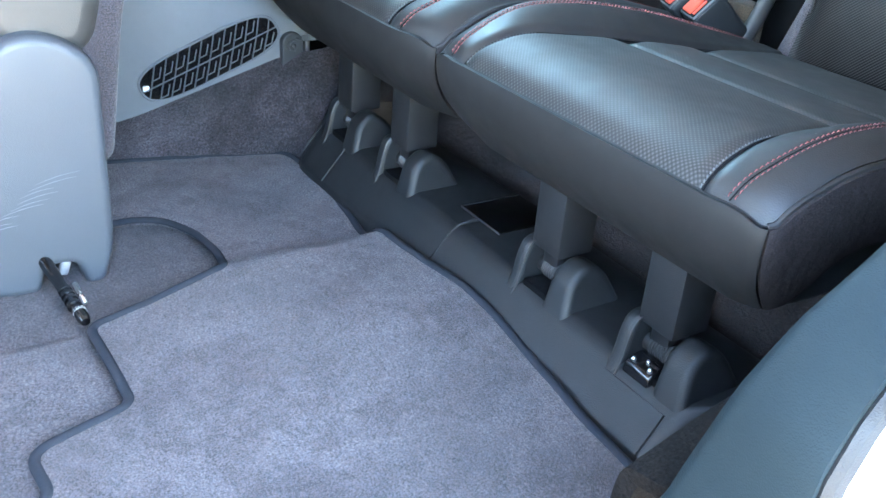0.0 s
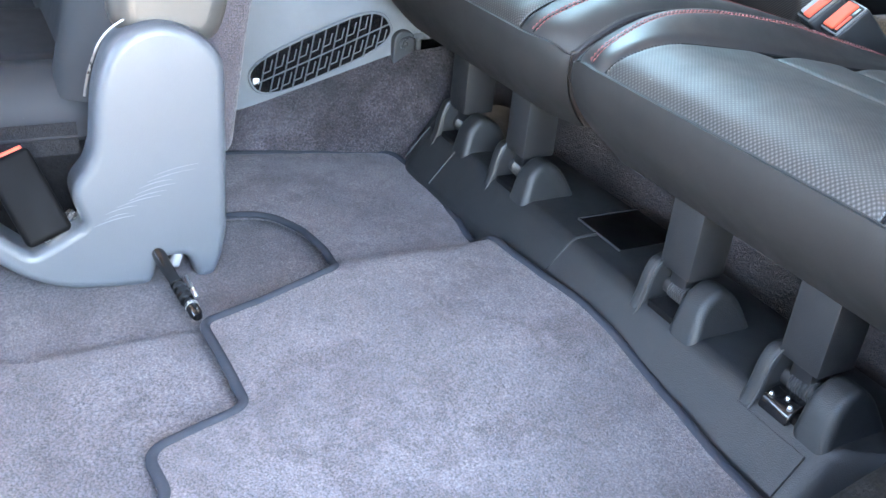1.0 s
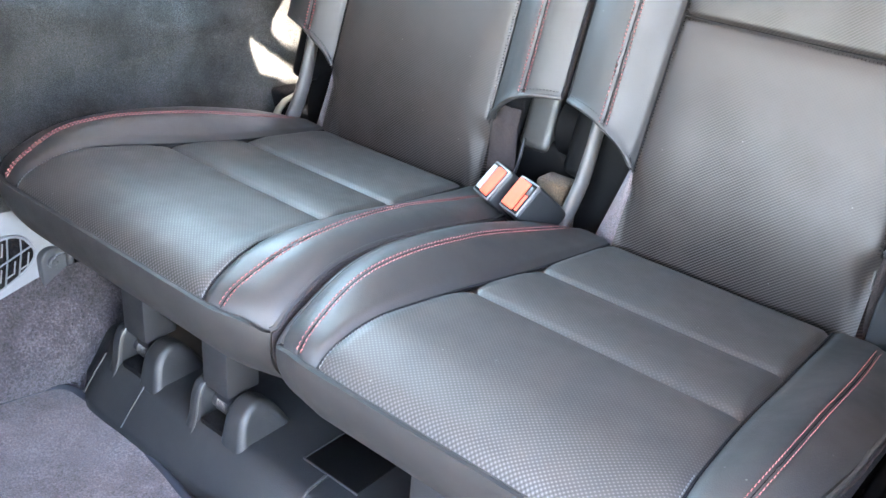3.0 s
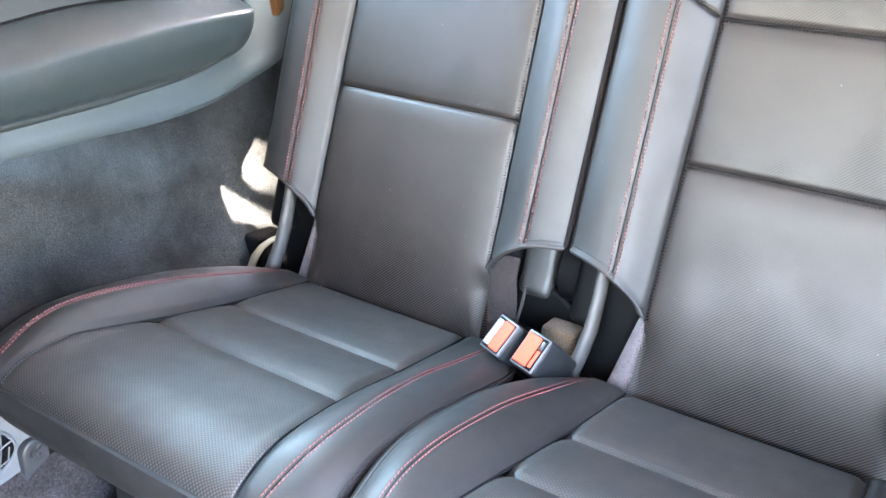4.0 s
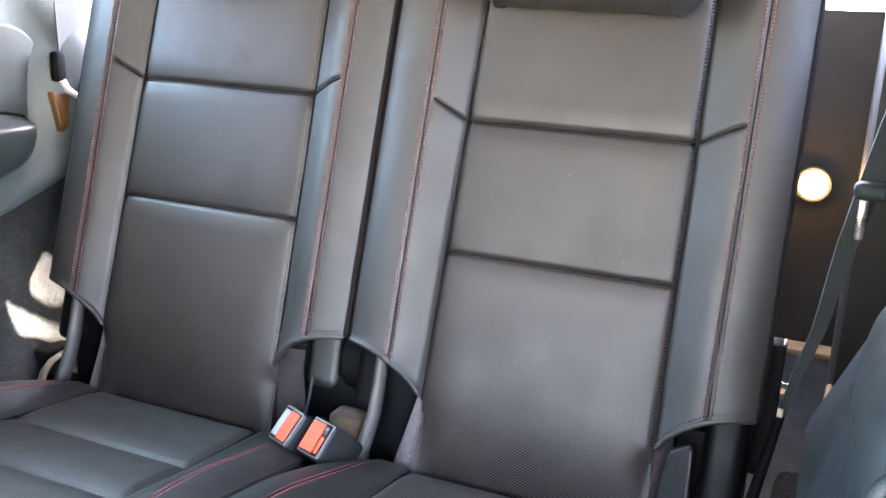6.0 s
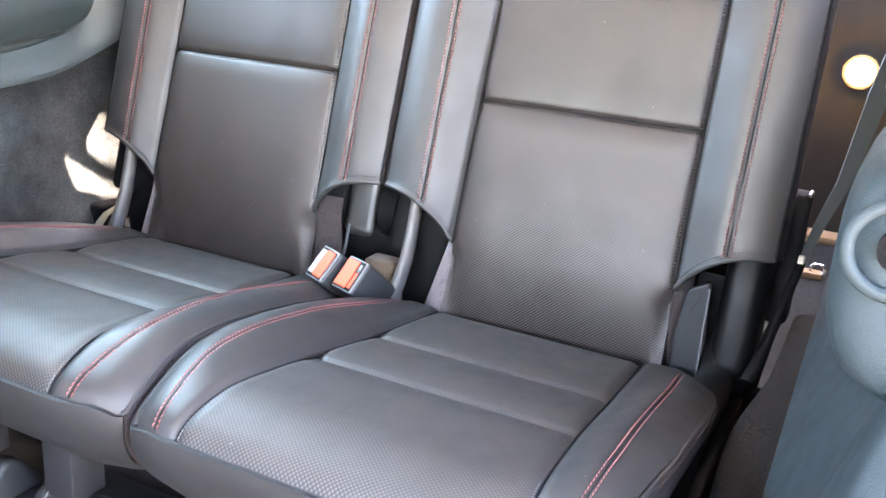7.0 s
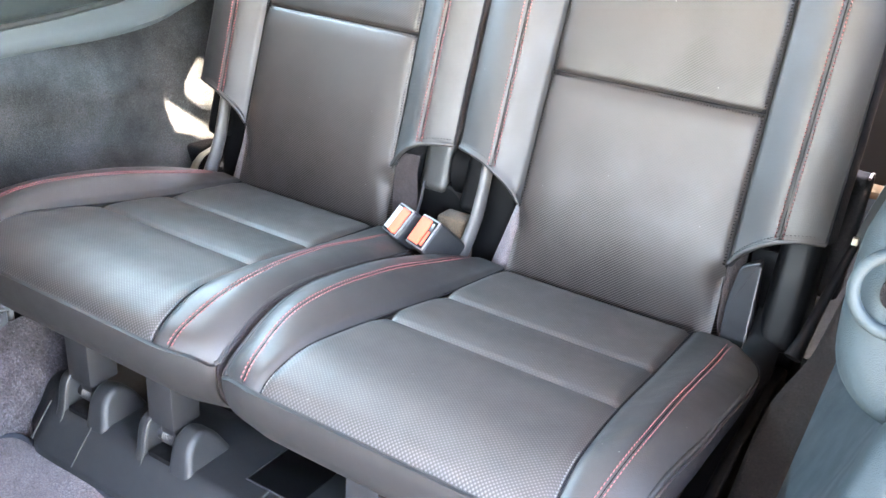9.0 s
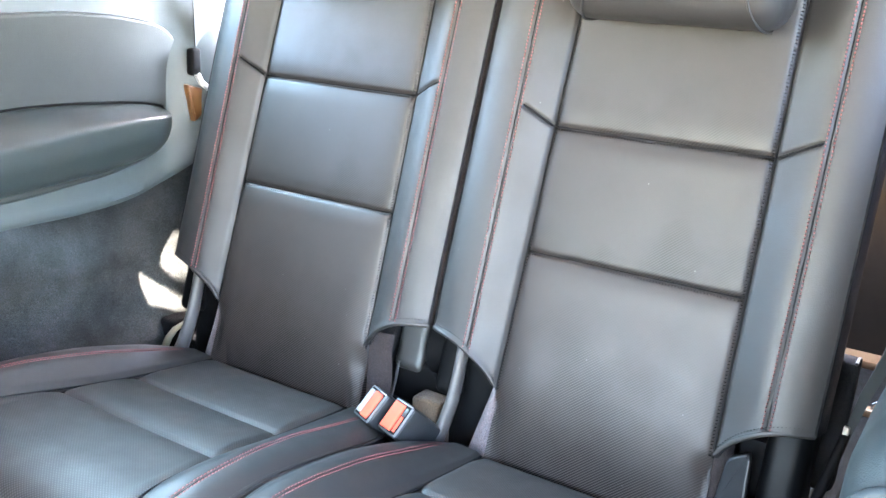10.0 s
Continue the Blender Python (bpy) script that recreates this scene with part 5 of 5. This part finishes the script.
# ---------------------------------------------------------------- second-row seat


def second_row_seat():
    seat = thing("second_row_seat", (-0.40, -0.55, 0.07), "black leather second-row seat with a slate plastic side shield", "car seat")
    prof = [(-0.303, 0.330), (-0.304, 0.104), (-0.318, 0.058), (-0.340, 0.055), (-0.350, 0.092), (-0.384, 0.092), (-0.392, 0.057),
            (-0.43, 0.060), (-0.487, 0.067), (-0.53, 0.090), (-0.60, 0.16), (-0.62, 0.20), (-0.585, 0.205), (-0.550, 0.150), (-0.517, 0.118), (-0.462, 0.148), (-0.476, 0.190), (-0.447, 0.222), (-0.438, 0.302),
            (-0.418, 0.350), (-0.378, 0.370), (-0.335, 0.360)]
    rad = [0.02, 0.03, 0.015, 0.014, 0.012, 0.012, 0.014, 0.03, 0.03, 0.03, 0.03, 0.02, 0.02, 0.01, 0.008, 0.008, 0.02, 0.04, 0.03, 0.03, 0.03, 0.03]
    bm = prism_bm(round_outline(prof, rad, 6), "x", -0.228, -0.170, 0.0105, 5, 0.012)
    for v in bm.verts:
        v.co.x -= 0.22 * max(0.0, 0.21 - v.co.z) ** 2 + 0.5 * max(0.0, v.co.z - 0.30) ** 2
    part("side_shield", bm, GREY_PLASTIC, seat, "slate plastic side shield with faint scratches")
    # pale scratches, shallow arcs rising to the rear
    rng = random.Random(12)
    for k in range(9):
        y0, z0, span = -0.452 + 0.009 * k + rng.uniform(-0.006, 0.006), 0.146 + 0.0068 * k, rng.uniform(0.022, 0.055)
        arc = []
        for t in (0.0, 0.25, 0.5, 0.75, 1.0):
            z = z0 + span * 0.20 * t + 0.002 * math.sin(math.pi * t)
            arc.append((-0.1699 - 0.22 * max(0.0, 0.21 - z) ** 2, y0 + span * t, z))
        part("scratch", rod_bm(arc, [0.00015, 0.0003, 0.0004, 0.0003, 0.00015], 5), SCRATCH, seat, "pale scratch")
    bar = [(-0.182, -0.388, 0.106), (-0.165, -0.382, 0.094), (-0.140, -0.377, 0.086), (-0.10, -0.372, 0.083), (-0.066, -0.3685, 0.080), (-0.060, -0.368, 0.079)]
    part("latch_bar", rod_bm(bar, [0.0078, 0.0078, 0.0068, 0.0068, 0.0072, 0.0050], 12), LATCH_BLACK, seat, "glossy black floor latch bar")
    for k in range(4):
        c = -0.128 + 0.011 * k
        part("latch_rib", rod_bm([(c, -0.3755 + 0.0009 * k, 0.0852 - 0.0006 * k), (c + 0.005, -0.3751 + 0.0009 * k, 0.0849 - 0.0006 * k)], 0.0080, 12), LATCH_BLACK, seat)
    part("latch_plate", box_bm((-0.186, -0.370, 0.076), (-0.176, -0.358, 0.096), 0.004, 3, Matrix.Rotation(radians(-18), 4, "X")), PALE_SLOT, seat, "pale latch clip")
    part("latch_pin", rod_bm([(-0.150, -0.360, 0.078), (-0.108, -0.358, 0.075)], 0.0030, 8), STEEL, seat, "bright latch pin")
    part("latch_tip", rod_bm([(-0.082, -0.3698, 0.0818), (-0.078, -0.3695, 0.0814)], 0.0078, 12), STEEL, seat)
    # cushion and backrest upholstery
    A, B = np.meshgrid(np.linspace(-0.70, -0.215, 40), np.linspace(-1.0, -0.42, 40), indexing="ij")
    e = np.minimum(A + 0.70, -0.215 - A)
    Z = 0.285 - 0.05 * np.exp(-(e / 0.03) ** 2) + 0.012 * np.exp(-((e - 0.07) / 0.035) ** 2) - groove(e - 0.125, 0.006, 0.005) - 0.05 * smooth(-0.93, -1.0, B)
    slab("cushion_cover", np.stack([A, B, Z], -1), SECOND_LEATHER, seat, 0.06, np.stack([A, B], -1), "blue-black leather cushion")
    # leather side given the dark cloth colour to offset light from the door
    A, B = np.meshgrid(np.linspace(-0.98, -0.455, 24), np.linspace(0, 1, 10), indexing="ij")
    slab("cushion_side", np.stack([-0.222 + 0.010 * np.sin(math.pi * B), A, 0.165 + 0.085 * B], -1), SEAT_FABRIC, seat, 0.008, label="leather side of the cushion, coloured dark against the door light")
    A, B = np.meshgrid(np.linspace(-0.70, -0.200, 40), np.linspace(0, 1, 40), indexing="ij")
    e = np.minimum(A + 0.70, -0.200 - A)
    Y = -0.455 + 0.14 * B - 0.02 * np.exp(-((e - 0.07) / 0.04) ** 2) + 0.05 * np.exp(-(e / 0.025) ** 2)
    slab("backrest_cover", np.stack([A, Y, 0.27 + 0.62 * B], -1), SECOND_LEATHER, seat, 0.02, np.stack([A, B * 0.65], -1), "black leather backrest")
    roll = round_outline([(-0.42, 0.345), (-0.30, 0.325), (-0.255, 0.50), (-0.16, 0.92), (-0.28, 0.93), (-0.40, 0.52)], 0.04, 6)
    part("back_bolster", prism_bm(roll, "x", -0.290, -0.195, 0.025, 4), SHEEN_LEATHER, seat, "black leather side of the backrest, paled for its highlight")
    panel = round_outline([(-0.345, 0.20), (-0.288, 0.20), (-0.266, 0.36), (-0.236, 0.50), (-0.13, 0.92), (-0.19, 0.92), (-0.30, 0.50)], 0.018, 4)
    part("rear_panel", prism_bm(panel, "x", -0.70, -0.205, 0.010, 4), BACK_CLOTH, seat, "mauve-grey cloth rear of the backrest")
    # black block painting the shade below the cushion
    part("core", box_bm((-0.68, -0.95, 0.10), (-0.212, -0.33, 0.235), 0.02), VOID, seat, "black block painted as the shaded space under the cushion")
    part("anchor", rod_bm([(-0.205, -0.470, 0.150), (-0.190, -0.486, 0.140), (-0.185, -0.505, 0.132)], 0.006, 8), STEEL, seat, "bright belt anchor")
    rim = [(y, z) for y, z in inset(round_outline(prof, rad, 6), -0.007) if z > 0.285 and y < -0.335]
    part("strap_edge", rod_bm([(-0.200, y, z) for y, z in rim], 0.0014, 8), LOOP_STEEL, seat, "thin bright edge round the shield")
    b = Matrix.Translation((-0.165, -0.518, 0.200)) @ Matrix.Rotation(radians(-28), 4, "Y") @ Matrix.Rotation(radians(20), 4, "X")
    for name, lo, hi, bev, mat in (("buckle_housing", (-0.016, -0.024, -0.055), (0.016, 0.024, 0.04), 0.006, BUCKLE_PLASTIC), ("buckle_button", (-0.012, -0.019, 0.038), (0.008, 0.019, 0.044), 0.002, RED_BUTTON)):
        bm = box_bm(lo, hi, bev, 3)
        bmesh.ops.transform(bm, matrix=b, verts=bm.verts)
        part(name, bm, mat, seat)


SCRATCH = plain("scratched_plastic", (0.11, 0.12, 0.13), 0.7)
LATCH_BLACK = plastic("glossy_latch_black", (0.003, 0.003, 0.0035), 0.14, 0.0, 0.05, 900, 0.5)
BACK_CLOTH = carpet("mauve_seat_cloth", (0.040, 0.036, 0.039), 600, 0.001, 0.3)
SECOND_LEATHER = leather("second_row_leather", (0.009, 0.010, 0.012), 0.6, spec=0.22)
# black leather paled so its colour carries the highlight
SHEEN_LEATHER = leather("backrest_side_leather", (0.035, 0.033, 0.031), 0.4)
second_row_seat()

# ---------------------------------------------------------------- near side: quarter trim, jamb, belt, cargo


def border_z(y):
    """Where the near quarter trim meets the carpeted ledge."""
    return np.interp(y, [-0.16, 0.11, 0.50, 0.62], [0.25, 0.325, 0.430, 0.46])


def near_side():
    trim = thing("quarter_trim", (0.62, 0.2, 0.4), "slate-blue quarter trim beside the door opening with a rounded armrest", "trim panel")
    # one moulding: along the cabin, round a soft corner and out into the door opening
    rows = []
    for z in np.linspace(0.10, 0.91, 60):
        yc = float(np.interp(z, [0.10, 0.265, 0.358, 0.40, 0.437, 0.50, 0.60, 0.91], [-0.26, -0.153, -0.142, -0.120, -0.075, -0.030, 0.0, 0.02]))
        yr = max(yc + 0.004, float(np.interp(z, [0.25, 0.325, 0.430, 0.46], [-0.16, 0.11, 0.50, 0.62])))
        row = []
        for t in np.linspace(0, 1, 40):
            y = yr + (yc - yr) * t
            h = max(0.0, z - float(border_z(y)))
            x = 0.577 + (0.26 + 0.16 * float(smooth(0.0, 0.2, y))) * h
            row.append((min(x, 0.69), y, z))
        x0 = row[-1][0]
        for t in np.linspace(0.05, 1, 16):
            row.append((x0 + (0.668 - x0) * t, yc - 0.012 * math.sin(t * math.pi / 2), z))
        rows.append(row)
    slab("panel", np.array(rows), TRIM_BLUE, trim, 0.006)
    # blunt rounded armrest pod: boxy sections swept along y, its front face leaning back
    bm = bmesh.new()
    rings = []
    for y, k in ((0.016, 0.30), (0.016, 0.55), (0.0175, 0.70), (0.022, 0.82), (0.031, 0.91), (0.046, 0.97), (0.070, 1.0), (0.15, 1.0), (0.24, 0.98), (0.31, 0.90), (0.36, 0.74), (0.39, 0.50)):
        ring = []
        for q in (2 * math.pi * n / 56 for n in range(56)):
            cx, cz = math.cos(q), math.sin(q)
            px = 0.690 + 0.094 * k * math.copysign(abs(cx) ** 0.62, cx)
            pz = 0.655 + 0.086 * k * math.copysign(abs(cz) ** 0.62, cz)
            px += 0.10 * max(0.0, pz - 0.690)
            ring.append(bm.verts.new((px, y + 0.22 * (pz - 0.655), pz)))
        rings.append(ring)
    for r, t in zip(rings[:-1], rings[1:]):
        for n in range(56):
            bm.faces.new((r[n], r[(n + 1) % 56], t[(n + 1) % 56], t[n]))
    bm.faces.new(rings[0])
    bm.faces.new(rings[-1])
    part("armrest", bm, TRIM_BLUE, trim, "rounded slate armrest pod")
    c = Vector((0.632, 0.0180, 0.672))
    ring = [(c.x + 0.0275 * math.cos(q), c.y + 0.22 * 0.026 * math.sin(q), c.z + 0.026 * math.sin(q)) for q in (2 * math.pi * k / 32 for k in range(33))]
    part("ring_boss", rod_bm(ring, 0.0045, 10, 1.0, Vector((0, 1, 0))), TRIM_BLUE, trim, "raised ring boss")
    # black plug colours the ring's inside as shade
    part("ring_hole", rod_bm([(c.x + 0.002, c.y - 0.001, c.z), (c.x + 0.002, c.y + 0.012, c.z)], 0.0135, 24), VOID, trim, "black plug painted as the ring's shaded hollow")
    rows = []
    for z in np.linspace(0.0, 1.14, 40):
        yc = float(np.interp(z, [0.0, 0.10, 0.265, 0.358, 0.40, 0.437, 0.50, 0.60, 0.91], [-0.34, -0.26, -0.153, -0.142, -0.120, -0.075, -0.030, 0.0, 0.02]))
        rows.append([(0.672 + 0.13 * t, yc + 0.012 - 0.01 * t, z) for t in np.linspace(0, 1, 10)])
    ob = slab("body_jamb", np.array(rows), WHITE_PAINT, None, 0.01)
    tagged(ob, "white painted body edge of the door opening", "body panel")
    part("seal", rod_bm([(r[0][0] - 0.002, r[0][1] - 0.020, r[0][2]) for r in rows], 0.007, 8), BLACK_PLASTIC, ob, "black rubber door seal")
    part("striker", rod_bm([(0.690, -0.105, 0.395), (0.690, -0.150, 0.400), (0.690, -0.140, 0.440), (0.690, -0.060, 0.445)], 0.005, 8), STEEL, ob, "bright door striker loop")


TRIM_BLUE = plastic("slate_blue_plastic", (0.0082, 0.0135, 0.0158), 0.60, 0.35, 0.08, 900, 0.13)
near_side()


def near_carpet():
    ys, t = np.linspace(-0.14, 0.545, 50), np.linspace(0, 1, 18)
    Y, T = np.meshgrid(ys, t, indexing="ij")
    zb = border_z(Y)
    X = 0.583 - (0.064 - 0.020 * smooth(0.32, 0.44, Y)) * T ** 0.8 - 0.008 * np.sin(math.pi * T) + 0.004 * np.sin(14 * Y)
    Z = zb + 0.003 - 0.014 * T - 0.24 * T ** 9 + 0.004 * np.sin(21 * Y + 2) * np.sin(math.pi * T)
    Z -= 0.10 * smooth(0.535, 0.545, Y)
    ob = slab("side_carpet", np.stack([X, Y, Z], -1), NEAR_CARPET, thick=0.015)
    tagged(ob, "brown-charcoal carpet ledge between seat and quarter trim", "carpet")
    loop = thing("striker_loop", (0.56, 0.13, 0.345), "bright bent-wire anchor loop on the carpeted ledge", "anchor loop")
    wire = [(0.528, 0.126, 0.342), (0.534, 0.124, 0.352), (0.552, 0.126, 0.354), (0.566, 0.132, 0.354), (0.573, 0.131, 0.354), (0.5755, 0.118, 0.354), (0.577, 0.100, 0.354), (0.573, 0.094, 0.354), (0.555, 0.092, 0.353), (0.540, 0.090, 0.351), (0.532, 0.090, 0.342)]
    part("wire", rod_bm(wire, 0.0025, 10), LOOP_STEEL, loop, "bright bent steel wire")
    part("plate", prism_bm(round_outline([(0.527, 0.090), (0.546, 0.090), (0.542, 0.128), (0.524, 0.126)], 0.004, 3), "z", 0.330, 0.3475, 0.002, 3), PAINTED_STEEL, loop, "dark anchor plate")
    # black block paints the shade within the wire
    part("hollow", box_bm((0.548, 0.098, 0.334), (0.568, 0.126, 0.346), 0.003), VOID, loop, "black block painted as the shade inside the loop")


near_carpet()


def near_belt():
    belt = thing("seat_belt", (0.55, 0.5, 0.4), "olive-grey seat belt webbing rising from a black sleeve", "seat belt")
    part("sleeve", rod_bm([(0.518, 0.470, 0.362), (0.522, 0.486, 0.380), (0.528, 0.515, 0.414), (0.542, 0.570, 0.486)], [0.011, 0.0085, 0.0065, 0.0055], 10), BUCKLE_PLASTIC, belt, "black plastic belt sleeve")
    pts = [(0.542, 0.568, 0.484), (0.552, 0.588, 0.53), (0.568, 0.62, 0.58), (0.584, 0.648, 0.68), (0.61, 0.68, 0.80), (0.66, 0.72, 1.02)]
    side = Vector((0.8, 0.5, -0.2)).normalized()
    grid = [[tuple(Vector(p) + side * w * k) for k in (-0.5, -0.25, 0, 0.25, 0.5)] for p, w in zip(pts, (0.010, 0.014, 0.018, 0.026, 0.034, 0.046))]
    slab("webbing", np.array(grid), WEBBING, belt, 0.0018)
    part("tip", box_bm((0.538, 0.564, 0.481), (0.545, 0.573, 0.496), 0.002), CREAM, belt)
    part("tongue", box_bm((0.590, 0.640, 0.690), (0.600, 0.655, 0.738), 0.003, 2), LOOP_STEEL, belt, "steel belt tongue")
    part("tongue_head", box_bm((0.582, 0.632, 0.738), (0.622, 0.660, 0.758), 0.008, 3), TRIM_BLUE, belt)


near_belt()


def cargo_bits():
    """The few fittings seen behind the seat."""
    lamp = thing("cargo_lamp", (0.518, 1.30, 0.62), "lit round cargo lamp with a warm lens on the tailgate", "lamp")
    part("lens", rod_bm([(0.526, 1.285, 0.640), (0.526, 1.305, 0.640)], [0.023, 0.026], 24), LAMP, lamp, "glowing warm lens")
    part("housing", rod_bm([(0.526, 1.298, 0.640), (0.526, 1.40, 0.640)], [0.031, 0.030], 24), BROWN, lamp)
    tagged(part("tailgate_trim", prism_bm([(1.32, 0.30), (1.42, 0.30), (1.38, 0.955), (1.33, 0.95)], "x", -0.70, 0.74, 0.01, 2), BROWN, label="dark brown plastic inner trim of the tailgate"), category="trim panel")
    # pillar block added where it stops the sun reaching the cargo floor
    tagged(part("rear_pillar", box_bm((0.60, 1.05, 0.30), (0.74, 1.44, 1.19), 0.02, 2), BROWN, label="dark rear pillar block, placed to keep the sun off the cargo floor"), kind="structure")
    tagged(part("scuff_plate", box_bm((-0.70, 1.26, 0.315), (0.70, 1.315, 0.335), 0.006, 2), TAN, label="tan plastic scuff plate along the tailgate sill"), category="scuff plate")
    tie = thing("tie_down", (0.53, 1.05, 0.32), "tan cargo tie-down with a bright hook", "tie-down")
    part("base", box_bm((0.505, 1.035, 0.318), (0.545, 1.060, 0.332), 0.005, 2), TAN, tie)
    part("ring", rod_bm([(0.535 + 0.012 * math.cos(q), 1.045, 0.336 + 0.010 * math.sin(q)) for q in (2 * math.pi * k / 12 for k in range(13))], 0.0025, 6), STEEL, tie, "bright hook")
    part("loop", rod_bm([(0.600, 1.00, 0.318), (0.600, 1.00, 0.345), (0.602, 1.06, 0.348), (0.640, 1.08, 0.348), (0.640, 1.08, 0.318)], 0.006, 8), TAN, tie, "tan grab loop")


TAN = plain("tan_plastic", (0.20, 0.12, 0.06), 0.5)
BROWN = plastic("dark_brown_plastic", (0.012, 0.010, 0.008), 0.6, 0.3, 0.1)
cargo_bits()

# an unseen plate, its edge cut so the sun reaches the carpet in two lobes
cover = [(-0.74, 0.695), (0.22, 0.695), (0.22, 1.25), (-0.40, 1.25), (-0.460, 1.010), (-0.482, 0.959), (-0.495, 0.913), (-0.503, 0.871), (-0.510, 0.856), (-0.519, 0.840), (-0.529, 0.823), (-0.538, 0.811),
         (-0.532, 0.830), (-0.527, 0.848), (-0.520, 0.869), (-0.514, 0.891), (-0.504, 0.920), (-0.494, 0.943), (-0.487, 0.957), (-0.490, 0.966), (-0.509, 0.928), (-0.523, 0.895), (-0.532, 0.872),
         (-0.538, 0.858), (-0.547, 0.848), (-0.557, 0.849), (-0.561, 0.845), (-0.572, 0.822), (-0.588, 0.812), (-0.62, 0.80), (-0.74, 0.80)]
tagged(part("sun_patch_mask", prism_bm(cover, "z", 0.794, 0.800), VOID, label="unseen black plate cut to shape the sun patch on the carpet", smooth=False), kind="structure")
